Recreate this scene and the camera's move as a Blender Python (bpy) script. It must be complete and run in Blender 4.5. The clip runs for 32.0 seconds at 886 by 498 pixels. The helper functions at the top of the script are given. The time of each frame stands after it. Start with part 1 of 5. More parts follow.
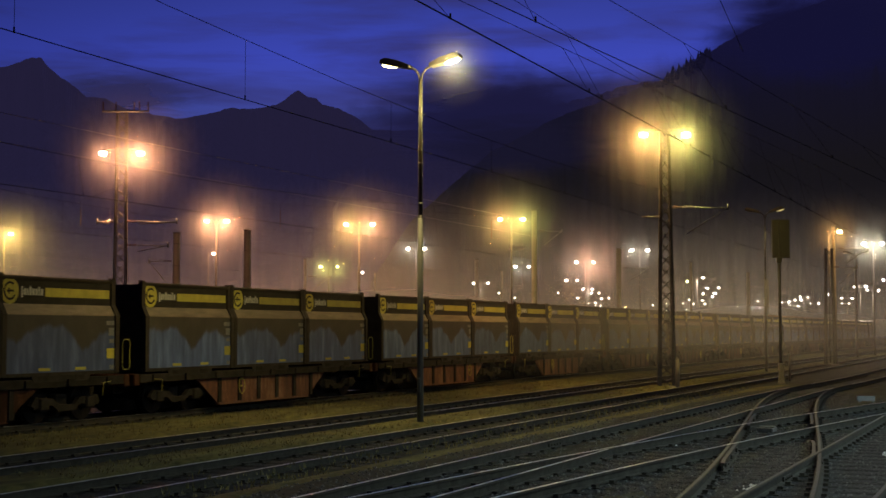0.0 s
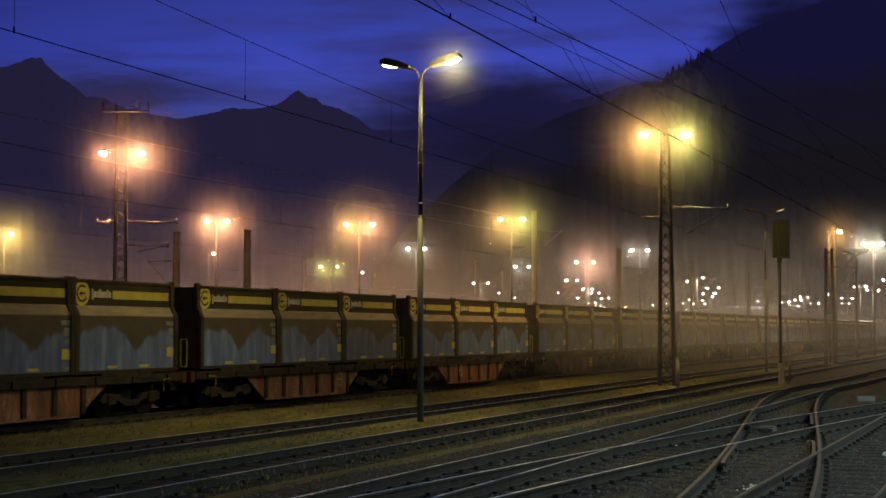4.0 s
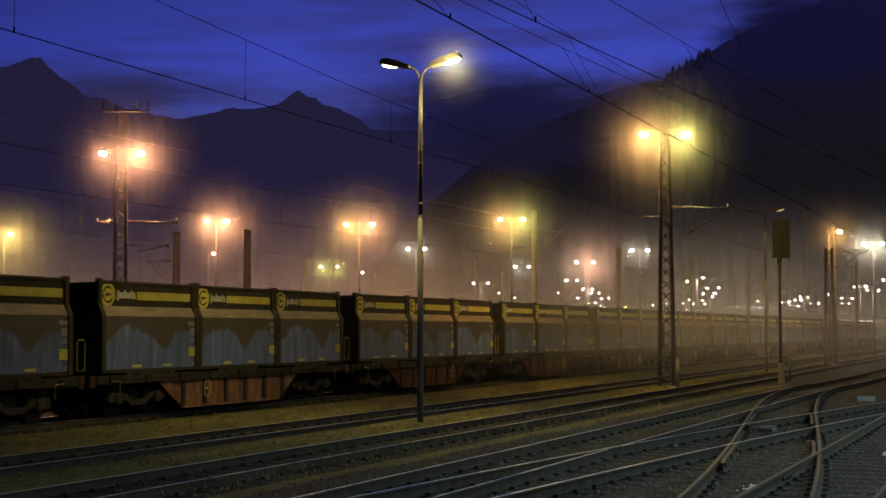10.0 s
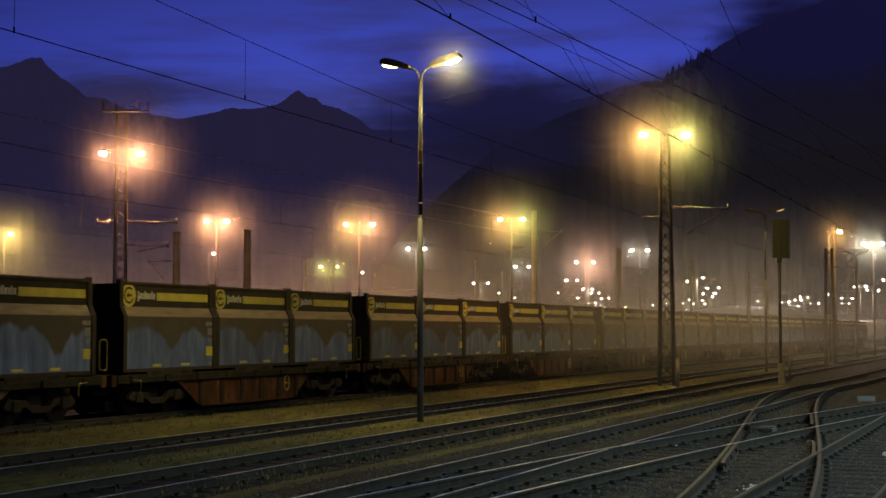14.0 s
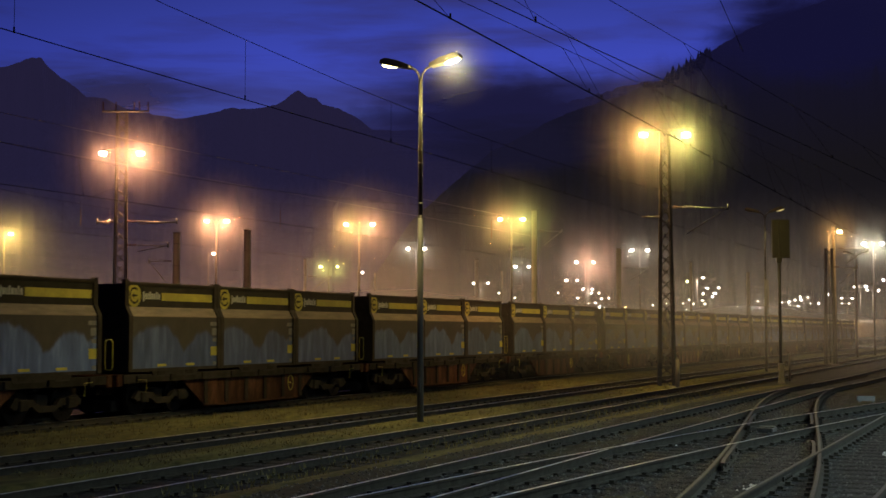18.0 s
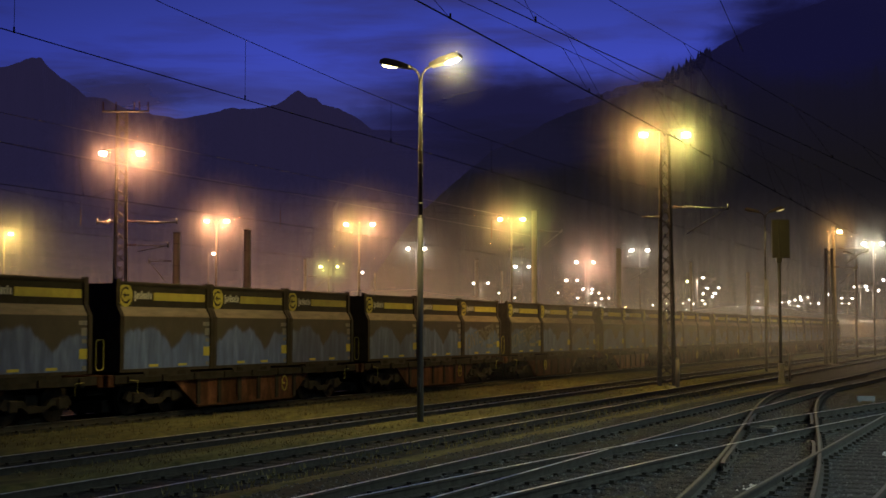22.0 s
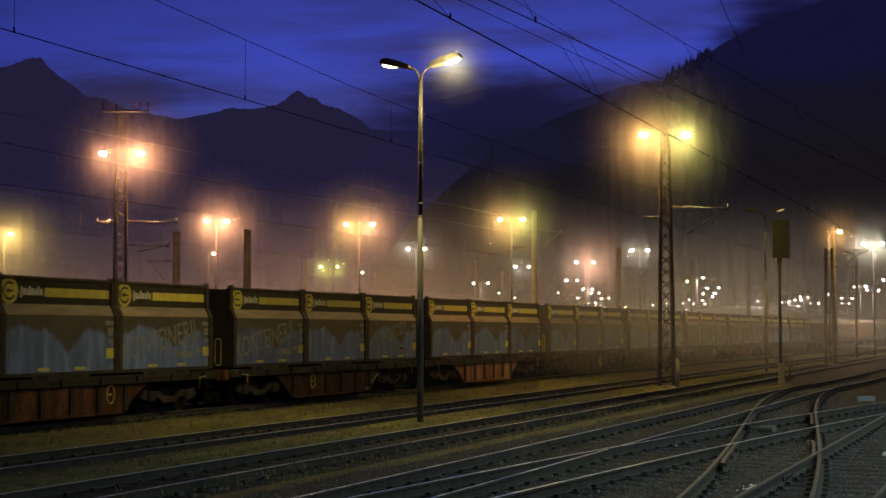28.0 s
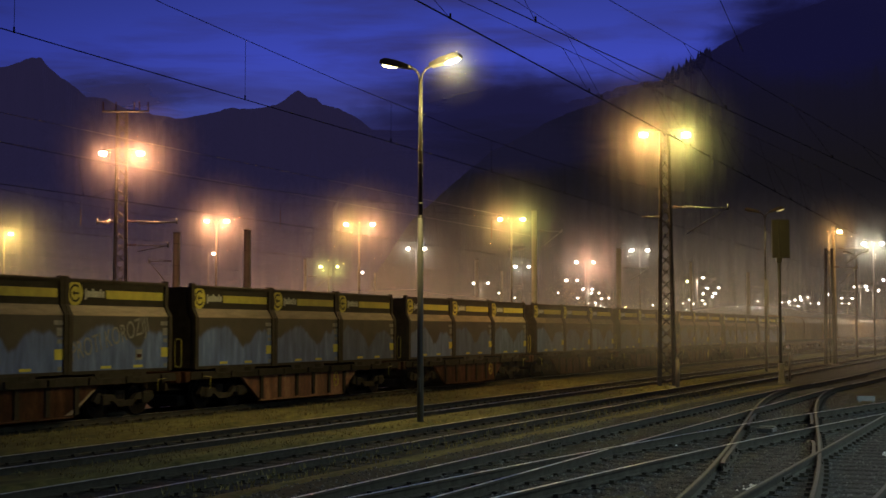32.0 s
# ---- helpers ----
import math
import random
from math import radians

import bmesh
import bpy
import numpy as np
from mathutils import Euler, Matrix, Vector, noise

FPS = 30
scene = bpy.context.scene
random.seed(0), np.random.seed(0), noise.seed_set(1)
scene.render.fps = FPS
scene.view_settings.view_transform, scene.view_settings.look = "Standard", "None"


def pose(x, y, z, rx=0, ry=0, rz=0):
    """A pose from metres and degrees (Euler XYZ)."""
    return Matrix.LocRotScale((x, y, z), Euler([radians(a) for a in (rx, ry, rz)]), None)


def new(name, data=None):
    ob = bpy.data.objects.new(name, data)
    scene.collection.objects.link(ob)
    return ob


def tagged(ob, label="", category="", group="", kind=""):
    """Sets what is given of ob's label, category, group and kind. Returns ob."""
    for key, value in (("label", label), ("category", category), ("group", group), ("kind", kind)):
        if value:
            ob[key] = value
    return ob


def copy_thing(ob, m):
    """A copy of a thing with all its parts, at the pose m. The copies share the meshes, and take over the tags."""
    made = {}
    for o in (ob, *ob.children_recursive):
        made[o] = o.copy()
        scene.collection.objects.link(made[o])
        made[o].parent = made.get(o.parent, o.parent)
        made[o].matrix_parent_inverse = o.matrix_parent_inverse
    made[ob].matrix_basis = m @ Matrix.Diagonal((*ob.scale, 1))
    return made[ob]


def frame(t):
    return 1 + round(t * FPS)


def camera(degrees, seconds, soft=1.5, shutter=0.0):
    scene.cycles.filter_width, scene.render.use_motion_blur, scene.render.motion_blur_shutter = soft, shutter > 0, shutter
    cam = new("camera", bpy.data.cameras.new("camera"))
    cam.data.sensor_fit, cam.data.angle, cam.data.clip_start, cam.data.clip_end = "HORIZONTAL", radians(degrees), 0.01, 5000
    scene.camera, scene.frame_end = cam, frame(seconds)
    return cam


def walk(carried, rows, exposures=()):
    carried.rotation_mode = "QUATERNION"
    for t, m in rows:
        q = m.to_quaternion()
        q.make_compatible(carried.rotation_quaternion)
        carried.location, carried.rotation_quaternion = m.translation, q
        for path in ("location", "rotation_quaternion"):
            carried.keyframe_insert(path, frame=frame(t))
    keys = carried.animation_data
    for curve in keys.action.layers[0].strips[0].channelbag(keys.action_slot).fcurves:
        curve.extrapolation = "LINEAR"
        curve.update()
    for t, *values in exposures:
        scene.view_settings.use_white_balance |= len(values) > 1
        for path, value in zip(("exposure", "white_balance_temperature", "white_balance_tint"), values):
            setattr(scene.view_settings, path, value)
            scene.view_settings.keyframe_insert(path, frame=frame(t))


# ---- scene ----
# A railway yard at dusk. The running track lies along +y; the camera stands beside the tracks and looks up the yard.
cam = camera(34.98, 32.0, soft=1.55, shutter=0.6)
EYE = 2.42
walk(cam, [(0.0, pose(0, 0, EYE, 93.335, 0, 22.866)), (32.0, pose(0, 0, EYE, 93.335, 0, 22.866))])
FW = Vector((-math.sin(radians(22.866)), math.cos(radians(22.866)), 0))
RT = Vector((math.cos(radians(22.866)), math.sin(radians(22.866)), 0))


# ---- world ----
def nodes_of(tree, kind, **values):
    n = tree.nodes.new(kind)
    for key, value in values.items():
        n.inputs[key.replace("_", " ")].default_value = value
    return n


def ramp(tree, stops, source, mode="LINEAR"):
    n = tree.nodes.new("ShaderNodeValToRGB")
    n.color_ramp.interpolation = mode
    while len(n.color_ramp.elements) < len(stops):
        n.color_ramp.elements.new(0.5)
    for e, (at, c) in zip(n.color_ramp.elements, stops):
        e.position, e.color = at, (*c, 1)
    if source:
        tree.links.new(source, n.inputs[0])
    return n.outputs[0]


def dusk_sky():
    w = bpy.data.worlds.new("dusk_sky")
    w.use_nodes = True
    t = w.node_tree
    back = t.nodes["Background"]
    tc = t.nodes.new("ShaderNodeTexCoord")
    sep = t.nodes.new("ShaderNodeSeparateXYZ")
    t.links.new(tc.outputs["Generated"], sep.inputs[0])
    clear = ramp(t, [(0.0, (0.012, 0.011, 0.045)), (0.10, (0.035, 0.034, 0.12)), (0.15, (0.034, 0.044, 0.21)),
                     (0.19, (0.030, 0.043, 0.305)), (0.235, (0.022, 0.031, 0.20)), (0.32, (0.011, 0.014, 0.11)), (1.0, (0.006, 0.007, 0.04))], sep.outputs[2])
    mp = nodes_of(t, "ShaderNodeMapping", Scale=(3.4, 3.4, 30.0), Rotation=(0.06, 0.1, 0.0))
    t.links.new(tc.outputs["Generated"], mp.inputs[0])
    ns = nodes_of(t, "ShaderNodeTexNoise", Scale=1.6, Detail=6.0, Roughness=0.55, Distortion=0.4)
    t.links.new(mp.outputs[0], ns.inputs[0])
    cover = ramp(t, [(0.45, (0, 0, 0)), (0.72, (1, 1, 1))], ns.outputs[0])
    mix = t.nodes.new("ShaderNodeMixRGB")
    mix.inputs[2].default_value = (0.022, 0.020, 0.085, 1)
    scale = t.nodes.new("ShaderNodeMath")
    scale.operation = "MULTIPLY"
    scale.inputs[1].default_value = 0.85
    t.links.new(cover, scale.inputs[0])
    t.links.new(scale.outputs[0], mix.inputs[0])
    t.links.new(clear, mix.inputs[1])
    # a dark cloud bank that sinks from the hillside towards the peaks
    bear = t.nodes.new("ShaderNodeVectorMath")
    bear.operation = "DOT_PRODUCT"
    bear.inputs[1].default_value = tuple(RT)
    t.links.new(tc.outputs["Generated"], bear.inputs[0])
    top = ramp(t, [(0.0, (0.06,) * 3), (0.40, (0.115,) * 3), (0.446, (0.140,) * 3), (0.5, (0.151,) * 3), (0.56, (0.163,) * 3), (0.64, (0.156,) * 3), (0.66, (0.160,) * 3), (0.69, (0.180,) * 3), (0.735, (0.200,) * 3), (0.77, (0.214,) * 3), (0.82, (0.24,) * 3)], None)
    half = t.nodes.new("ShaderNodeMath")
    half.operation = "MULTIPLY_ADD"
    half.inputs[1].default_value, half.inputs[2].default_value = 1.0, 0.5
    t.links.new(bear.outputs["Value"], half.inputs[0])
    t.links.new(half.outputs[0], top.node.inputs[0])
    n2 = nodes_of(t, "ShaderNodeTexNoise", Scale=14.0, Detail=6.0, Roughness=0.6)
    t.links.new(tc.outputs["Generated"], n2.inputs[0])
    wob = t.nodes.new("ShaderNodeMath")
    wob.operation = "MULTIPLY_ADD"
    wob.inputs[1].default_value = 0.07
    t.links.new(n2.outputs[0], wob.inputs[0])
    t.links.new(top, wob.inputs[2])
    gapn = t.nodes.new("ShaderNodeMath")
    gapn.operation = "SUBTRACT"
    t.links.new(wob.outputs[0], gapn.inputs[0])
    t.links.new(sep.outputs[2], gapn.inputs[1])
    bank = t.nodes.new("ShaderNodeMapRange")
    bank.interpolation_type = "SMOOTHSTEP"
    bank.inputs[1].default_value, bank.inputs[2].default_value = 0.0, 0.03
    bank.inputs[4].default_value = 0.85
    t.links.new(gapn.outputs[0], bank.inputs[0])
    mix2 = t.nodes.new("ShaderNodeMixRGB")
    shade = ramp(t, [(0.63, (0.013, 0.012, 0.05)), (0.69, (0.0066, 0.006, 0.029)), (0.74, (0.0056, 0.005, 0.024))], half.outputs[0])
    t.links.new(shade, mix2.inputs[2])
    t.links.new(bank.outputs[0], mix2.inputs[0])
    t.links.new(mix.outputs[0], mix2.inputs[1])
    side = ramp(t, [(0.15, (0.55,) * 3), (0.38, (0.95,) * 3), (0.55, (1.0,) * 3), (0.645, (1.0,) * 3), (0.70, (1.0,) * 3), (0.77, (0.75,) * 3), (0.80, (0.5,) * 3)], half.outputs[0])
    # the after-glow lies in the direction of view; the rest of the dome is nearly dark
    ahead = t.nodes.new("ShaderNodeVectorMath")
    ahead.operation = "DOT_PRODUCT"
    ahead.inputs[1].default_value = tuple(FW)
    t.links.new(tc.outputs["Generated"], ahead.inputs[0])
    fade = t.nodes.new("ShaderNodeMapRange")
    fade.interpolation_type = "SMOOTHSTEP"
    fade.inputs[1].default_value, fade.inputs[2].default_value = 0.2, 0.93
    fade.inputs[3].default_value, fade.inputs[4].default_value = 0.34, 1.0
    t.links.new(ahead.outputs["Value"], fade.inputs[0])
    dim = t.nodes.new("ShaderNodeMixRGB")
    dim.blend_type = "MULTIPLY"
    dim.inputs[0].default_value = 1.0
    t.links.new(mix2.outputs[0], dim.inputs[1])
    t.links.new(fade.outputs[0], dim.inputs[2])
    dim2 = t.nodes.new("ShaderNodeMixRGB")
    dim2.blend_type = "MULTIPLY"
    dim2.inputs[0].default_value = 1.0
    t.links.new(dim.outputs[0], dim2.inputs[1])
    t.links.new(side, dim2.inputs[2])
    t.links.new(dim2.outputs[0], back.inputs[0])
    back.inputs[1].default_value = 1.5
    scene.world = w


dusk_sky()
LAMP = 1700.0   # watts of a mast floodlight as the open aperture takes it


# ---- materials ----
def surface(name, colours, rough=0.8, metal=0.0, scale=4.0, bump=0.0, stretch=(1, 1, 1), spread=(0.35, 0.65), fine=0.35, rand=0.0):
    """Two-scale noise between the colours, with fine grain, relief and a per-object shift."""
    m = bpy.data.materials.new(name)
    m.use_nodes = True
    t = m.node_tree
    bs = t.nodes["Principled BSDF"]
    tc = t.nodes.new("ShaderNodeTexCoord")
    info = t.nodes.new("ShaderNodeObjectInfo")
    mp = nodes_of(t, "ShaderNodeMapping", Scale=stretch)
    add = t.nodes.new("ShaderNodeVectorMath")
    add.operation = "ADD"
    shift = t.nodes.new("ShaderNodeMath")
    shift.operation = "MULTIPLY"
    shift.inputs[1].default_value = 40.0 * (rand > 0)
    t.links.new(info.outputs["Random"], shift.inputs[0])
    t.links.new(tc.outputs["Object"], add.inputs[0])
    t.links.new(shift.outputs[0], add.inputs[1])
    t.links.new(add.outputs[0], mp.inputs[0])
    big = nodes_of(t, "ShaderNodeTexNoise", Scale=scale, Detail=5.0, Roughness=0.6)
    small = nodes_of(t, "ShaderNodeTexNoise", Scale=scale * 9, Detail=4.0, Roughness=0.65)
    for n in (big, small):
        t.links.new(mp.outputs[0], n.inputs[0])
    blend = t.nodes.new("ShaderNodeMixRGB")
    blend.inputs[0].default_value = fine
    t.links.new(big.outputs[0], blend.inputs[1])
    t.links.new(small.outputs[0], blend.inputs[2])
    lo, hi = spread
    stops = [(lo + (hi - lo) * i / max(1, len(colours) - 1), c) for i, c in enumerate(colours)]
    col = ramp(t, stops, blend.outputs[0])
    if rand > 0:
        hsv = t.nodes.new("ShaderNodeHueSaturation")
        vr = t.nodes.new("ShaderNodeMapRange")
        vr.inputs[3].default_value, vr.inputs[4].default_value = 1 - rand, 1 + rand
        t.links.new(info.outputs["Random"], vr.inputs[0])
        t.links.new(vr.outputs[0], hsv.inputs["Value"])
        t.links.new(col, hsv.inputs["Color"])
        col = hsv.outputs[0]
    t.links.new(col, bs.inputs["Base Color"])
    bs.inputs["Metallic"].default_value = metal
    rr = t.nodes.new("ShaderNodeMapRange")
    rr.inputs[3].default_value, rr.inputs[4].default_value = max(0.05, rough - 0.15), min(1.0, rough + 0.15)
    t.links.new(small.outputs[0], rr.inputs[0])
    t.links.new(rr.outputs[0], bs.inputs["Roughness"])
    if bump:
        b = nodes_of(t, "ShaderNodeBump", Strength=0.8, Distance=bump)
        t.links.new(small.outputs[0], b.inputs["Height"])
        t.links.new(b.outputs[0], bs.inputs["Normal"])
    return m


def glow(name, colour, strength):
    m = bpy.data.materials.new(name)
    m.use_nodes = True
    bs = m.node_tree.nodes["Principled BSDF"]
    bs.inputs["Base Color"].default_value = (0.8, 0.8, 0.78, 1)
    bs.inputs["Emission Color"].default_value = (*colour, 1)
    bs.inputs["Emission Strength"].default_value = strength
    return m


def mist_material(name, density, fade, grain, white=0.88):
    """Thin drifting droplets: they pass most light on and scatter a little of what falls on them.
    fade(tree, coordinates) gives the share of the density that hangs at a place."""
    m = bpy.data.materials.new(name)
    m.use_nodes = True
    t = m.node_tree
    t.nodes.remove(t.nodes["Principled BSDF"])
    out = t.nodes["Material Output"]
    tc = t.nodes.new("ShaderNodeTexCoord")
    ns = nodes_of(t, "ShaderNodeTexNoise", Scale=grain, Detail=3.0, Roughness=0.5)
    t.links.new(tc.outputs["Object"], ns.inputs[0])
    wisp = t.nodes.new("ShaderNodeMapRange")
    wisp.inputs[1].default_value, wisp.inputs[2].default_value = 0.3, 0.7
    wisp.inputs[3].default_value, wisp.inputs[4].default_value = density * 0.75, density * 1.25
    t.links.new(ns.outputs[0], wisp.inputs[0])
    last = t.nodes.new("ShaderNodeMath")
    last.operation = "MULTIPLY"
    t.links.new(wisp.outputs[0], last.inputs[0])
    t.links.new(fade(t, tc.outputs["Object"]), last.inputs[1])
    clear, scat, back, both, mix = (t.nodes.new("ShaderNode" + k) for k in ("BsdfTransparent", "BsdfDiffuse", "BsdfTranslucent", "MixShader", "MixShader"))
    for n in (scat, back):
        n.inputs[0].default_value = (white * 1.02, white, white * 0.98, 1)
    both.inputs[0].default_value = 0.5
    t.links.new(scat.outputs[0], both.inputs[1])
    t.links.new(back.outputs[0], both.inputs[2])
    t.links.new(last.outputs[0], mix.inputs[0])
    t.links.new(clear.outputs[0], mix.inputs[1])
    t.links.new(both.outputs[0], mix.inputs[2])
    t.links.new(mix.outputs[0], out.inputs[0])
    return m


def smooth_range(t, value, a, b, lo, hi):
    n = t.nodes.new("ShaderNodeMapRange")
    n.interpolation_type = "SMOOTHSTEP"
    for i, v in ((1, a), (2, b), (3, lo), (4, hi)):
        n.inputs[i].default_value = v
    t.links.new(value, n.inputs[0])
    return n.outputs[0]


def times(t, *values):
    got = values[0]
    for v in values[1:]:
        n = t.nodes.new("ShaderNodeMath")
        n.operation = "MULTIPLY"
        t.links.new(got, n.inputs[0])
        t.links.new(v, n.inputs[1])
        got = n.outputs[0]
    return got


def round_fade(reach):
    """A puff that thins out from its middle."""
    def fade(t, at):
        n = t.nodes.new("ShaderNodeVectorMath")
        n.operation = "LENGTH"
        t.links.new(at, n.inputs[0])
        return smooth_range(t, n.outputs["Value"], reach * 0.15, reach, 1.0, 0.0)
    return fade


def layer_fade(top, dense, side, west):
    """A level bank: denser in its lowest metres, gone at the top, thinner towards the station side and, for a bank with a west end, gone past it."""
    def fade(t, at):
        sep = t.nodes.new("ShaderNodeSeparateXYZ")
        t.links.new(at, sep.inputs[0])
        return times(t, smooth_range(t, sep.outputs[2], 2.0, top, 1.0, 0.0), smooth_range(t, sep.outputs[2], 9.0, 1.5, 1.0, dense),
                     smooth_range(t, sep.outputs[2], 0.0, 2.2, 0.15, 1.0), smooth_range(t, sep.outputs[0], -10.0, 30.0, 1.0, side), smooth_range(t, sep.outputs[0], west, west + 14.0, 0.0, 1.0))
    return fade


def dusty_paint():
    """Dark container paint under pale dust that slid down in two heaps; every container has its own outline."""
    m = surface("dusty_container_paint", [(0.017, 0.0140, 0.010), (0.040, 0.033, 0.025)], rough=0.55, scale=1.6, bump=0.004, rand=0.12)
    t = m.node_tree
    bs = t.nodes["Principled BSDF"]
    old = bs.inputs["Base Color"].links[0].from_socket
    tc = t.nodes.new("ShaderNodeTexCoord")
    info = t.nodes.new("ShaderNodeObjectInfo")
    sep = t.nodes.new("ShaderNodeSeparateXYZ")
    t.links.new(tc.outputs["Object"], sep.inputs[0])

    def calc(op, a, b):
        n = t.nodes.new("ShaderNodeMath")
        n.operation = op
        for i, v in enumerate((a, b)):
            if isinstance(v, (int, float)):
                n.inputs[i].default_value = v
            elif v is not None:
                t.links.new(v, n.inputs[i])
        return n.outputs[0]

    comb = t.nodes.new("ShaderNodeCombineXYZ")
    t.links.new(calc("MULTIPLY", sep.outputs[1], 0.9), comb.inputs[1])
    t.links.new(calc("MULTIPLY", info.outputs["Random"], 60.0), comb.inputs[0])
    edge = nodes_of(t, "ShaderNodeTexNoise", Scale=1.5, Detail=5.0, Roughness=0.6)
    t.links.new(comb.outputs[0], edge.inputs[0])
    # two heaps with a notch between them
    along = calc("ADD", calc("DIVIDE", sep.outputs[1], 4.5), calc("ADD", calc("MULTIPLY", info.outputs["Random"], 0.22), -0.11))
    heaps = ramp(t, [(a, (h,) * 3) for a, h in ((0.02, 0.80), (0.10, 1.02), (0.20, 1.13), (0.38, 1.10), (0.50, 0.78), (0.57, 0.50), (0.63, 0.62), (0.71, 0.95), (0.84, 1.04), (0.97, 0.84))], along)
    line = calc("ADD", heaps, calc("MULTIPLY", calc("ADD", edge.outputs[0], -0.42), 0.75))
    over = t.nodes.new("ShaderNodeMapRange")
    over.interpolation_type = "SMOOTHSTEP"
    over.inputs[1].default_value, over.inputs[2].default_value = -0.06, 0.10
    t.links.new(calc("SUBTRACT", line, sep.outputs[2]), over.inputs[0])
    runs = nodes_of(t, "ShaderNodeTexNoise", Scale=2.4, Detail=6.0, Roughness=0.6)
    mp = nodes_of(t, "ShaderNodeMapping", Scale=(1.0, 1.7, 0.3))
    t.links.new(tc.outputs["Object"], mp.inputs[0])
    shift = t.nodes.new("ShaderNodeVectorMath")
    t.links.new(mp.outputs[0], shift.inputs[0])
    t.links.new(calc("MULTIPLY", info.outputs["Random"], 35.0), shift.inputs[1])
    t.links.new(shift.outputs[0], runs.inputs[0])
    # dust colour carries the blue of the dusk light on this side
    dust = ramp(t, [(0.28, (0.026, 0.048, 0.120)), (0.52, (0.056, 0.092, 0.215)), (0.80, (0.15, 0.215, 0.41))], runs.outputs[0])
    mix = t.nodes.new("ShaderNodeMixRGB")
    t.links.new(over.outputs[0], mix.inputs[0])
    t.links.new(old, mix.inputs[1])
    vary = t.nodes.new("ShaderNodeHueSaturation")
    span = t.nodes.new("ShaderNodeMapRange")
    span.inputs[3].default_value, span.inputs[4].default_value = 0.65, 1.35
    fold = calc("FRACT", calc("MULTIPLY", info.outputs["Random"], 7.31), None)
    t.links.new(fold, span.inputs[0])
    t.links.new(span.outputs[0], vary.inputs["Value"])
    t.links.new(dust, vary.inputs["Color"])
    t.links.new(vary.outputs[0], mix.inputs[2])
    t.links.new(mix.outputs[0], bs.inputs["Base Color"])
    return m


M_GROUND = surface("gravel_and_dry_grass", [(0.012, 0.013, 0.010), (0.029, 0.030, 0.019), (0.058, 0.057, 0.032)], rough=0.95, scale=0.55, bump=0.05, stretch=(1.6, 0.35, 1), fine=0.45)
M_BALLAST = surface("dark_ballast", [(0.012, 0.013, 0.012), (0.027, 0.028, 0.026), (0.055, 0.056, 0.051)], rough=0.75, scale=1.4, bump=0.06, fine=0.6)
M_GRASS = surface("short_dry_grass", [(0.038, 0.036, 0.014), (0.095, 0.086, 0.03), (0.165, 0.145, 0.05)], rough=0.95, scale=0.8, bump=0.05, stretch=(1.5, 0.4, 1), fine=0.5)
M_RAILTOP = surface("polished_rail_steel", [(0.55, 0.54, 0.52), (0.80, 0.78, 0.75)], rough=0.31, metal=1.0, scale=3.0, stretch=(4, 0.5, 1))
M_RAIL = surface("rusty_rail_steel", [(0.030, 0.027, 0.021), (0.062, 0.055, 0.043)], rough=0.85, metal=0.0, scale=5.0, bump=0.003)
M_SLEEPER = surface("weathered_sleeper_wood", [(0.010, 0.0097, 0.0085), (0.027, 0.0255, 0.0225)], rough=0.8, scale=2.5, bump=0.012, stretch=(0.6, 5, 5), rand=0.25)
M_GALV = surface("galvanised_steel", [(0.10, 0.095, 0.085), (0.19, 0.18, 0.16)], rough=0.45, metal=0.5, scale=6.0, rand=0.08)
# Upper pole darkened against its lamps; lower pole lightened for light falling on it.
M_POST = surface("darkened_upper_post", [(0.036, 0.035, 0.027), (0.062, 0.060, 0.046)], rough=0.36, metal=0.0, scale=5.0, stretch=(1, 1, 0.3))
M_POSTFOOT = surface("lightened_lower_post", [(0.06, 0.058, 0.05), (0.105, 0.10, 0.088)], rough=0.6, metal=0.0, scale=5.0, stretch=(1, 1, 0.3))
M_OLDHEAD = surface("rust_filmed_rail_head", [(0.028, 0.026, 0.024), (0.06, 0.055, 0.05)], rough=0.55, metal=0.0, scale=4.0, stretch=(3, 0.5, 1))
M_OLDHEAD.node_tree.nodes["Principled BSDF"].inputs["Specular IOR Level"].default_value = 0.1
M_LATTICE = surface("painted_lattice_steel", [(0.036, 0.034, 0.031), (0.085, 0.078, 0.070)], rough=0.7, metal=0.1, scale=5.0)
M_CONCRETE = surface("mast_concrete", [(0.12, 0.11, 0.095), (0.22, 0.20, 0.175)], rough=0.9, scale=1.2, bump=0.01)
M_DARK = surface("dark_grey_paint", [(0.021, 0.0175, 0.0125), (0.046, 0.038, 0.028)], rough=0.6, scale=3.0, bump=0.003, rand=0.15)
M_SLATE = surface("weathered_signal_paint", [(0.013, 0.012, 0.012), (0.022, 0.021, 0.020)], rough=0.7, scale=4.0, bump=0.002)
# Paler than the panels: lamplight on the upward slope is put into the paint.
M_LEDGE = surface("lit_ledge_and_scuff_paint", [(0.13, 0.103, 0.068), (0.27, 0.215, 0.145)], rough=0.75, scale=2.5, stretch=(3, 0.5, 3), rand=0.2)
M_UPPER = surface("upper_panel_paint", [(0.017, 0.0150, 0.011), (0.038, 0.033, 0.025)], rough=0.5, scale=1.8, rand=0.15)
M_YELLOW = surface("yellow_marking_paint", [(0.33, 0.285, 0.03), (0.52, 0.45, 0.055)], rough=0.55, scale=3.0, rand=0.15)
M_GREYINK = surface("pale_lettering_paint", [(0.36, 0.36, 0.34), (0.54, 0.53, 0.50)], rough=0.6, scale=5.0)
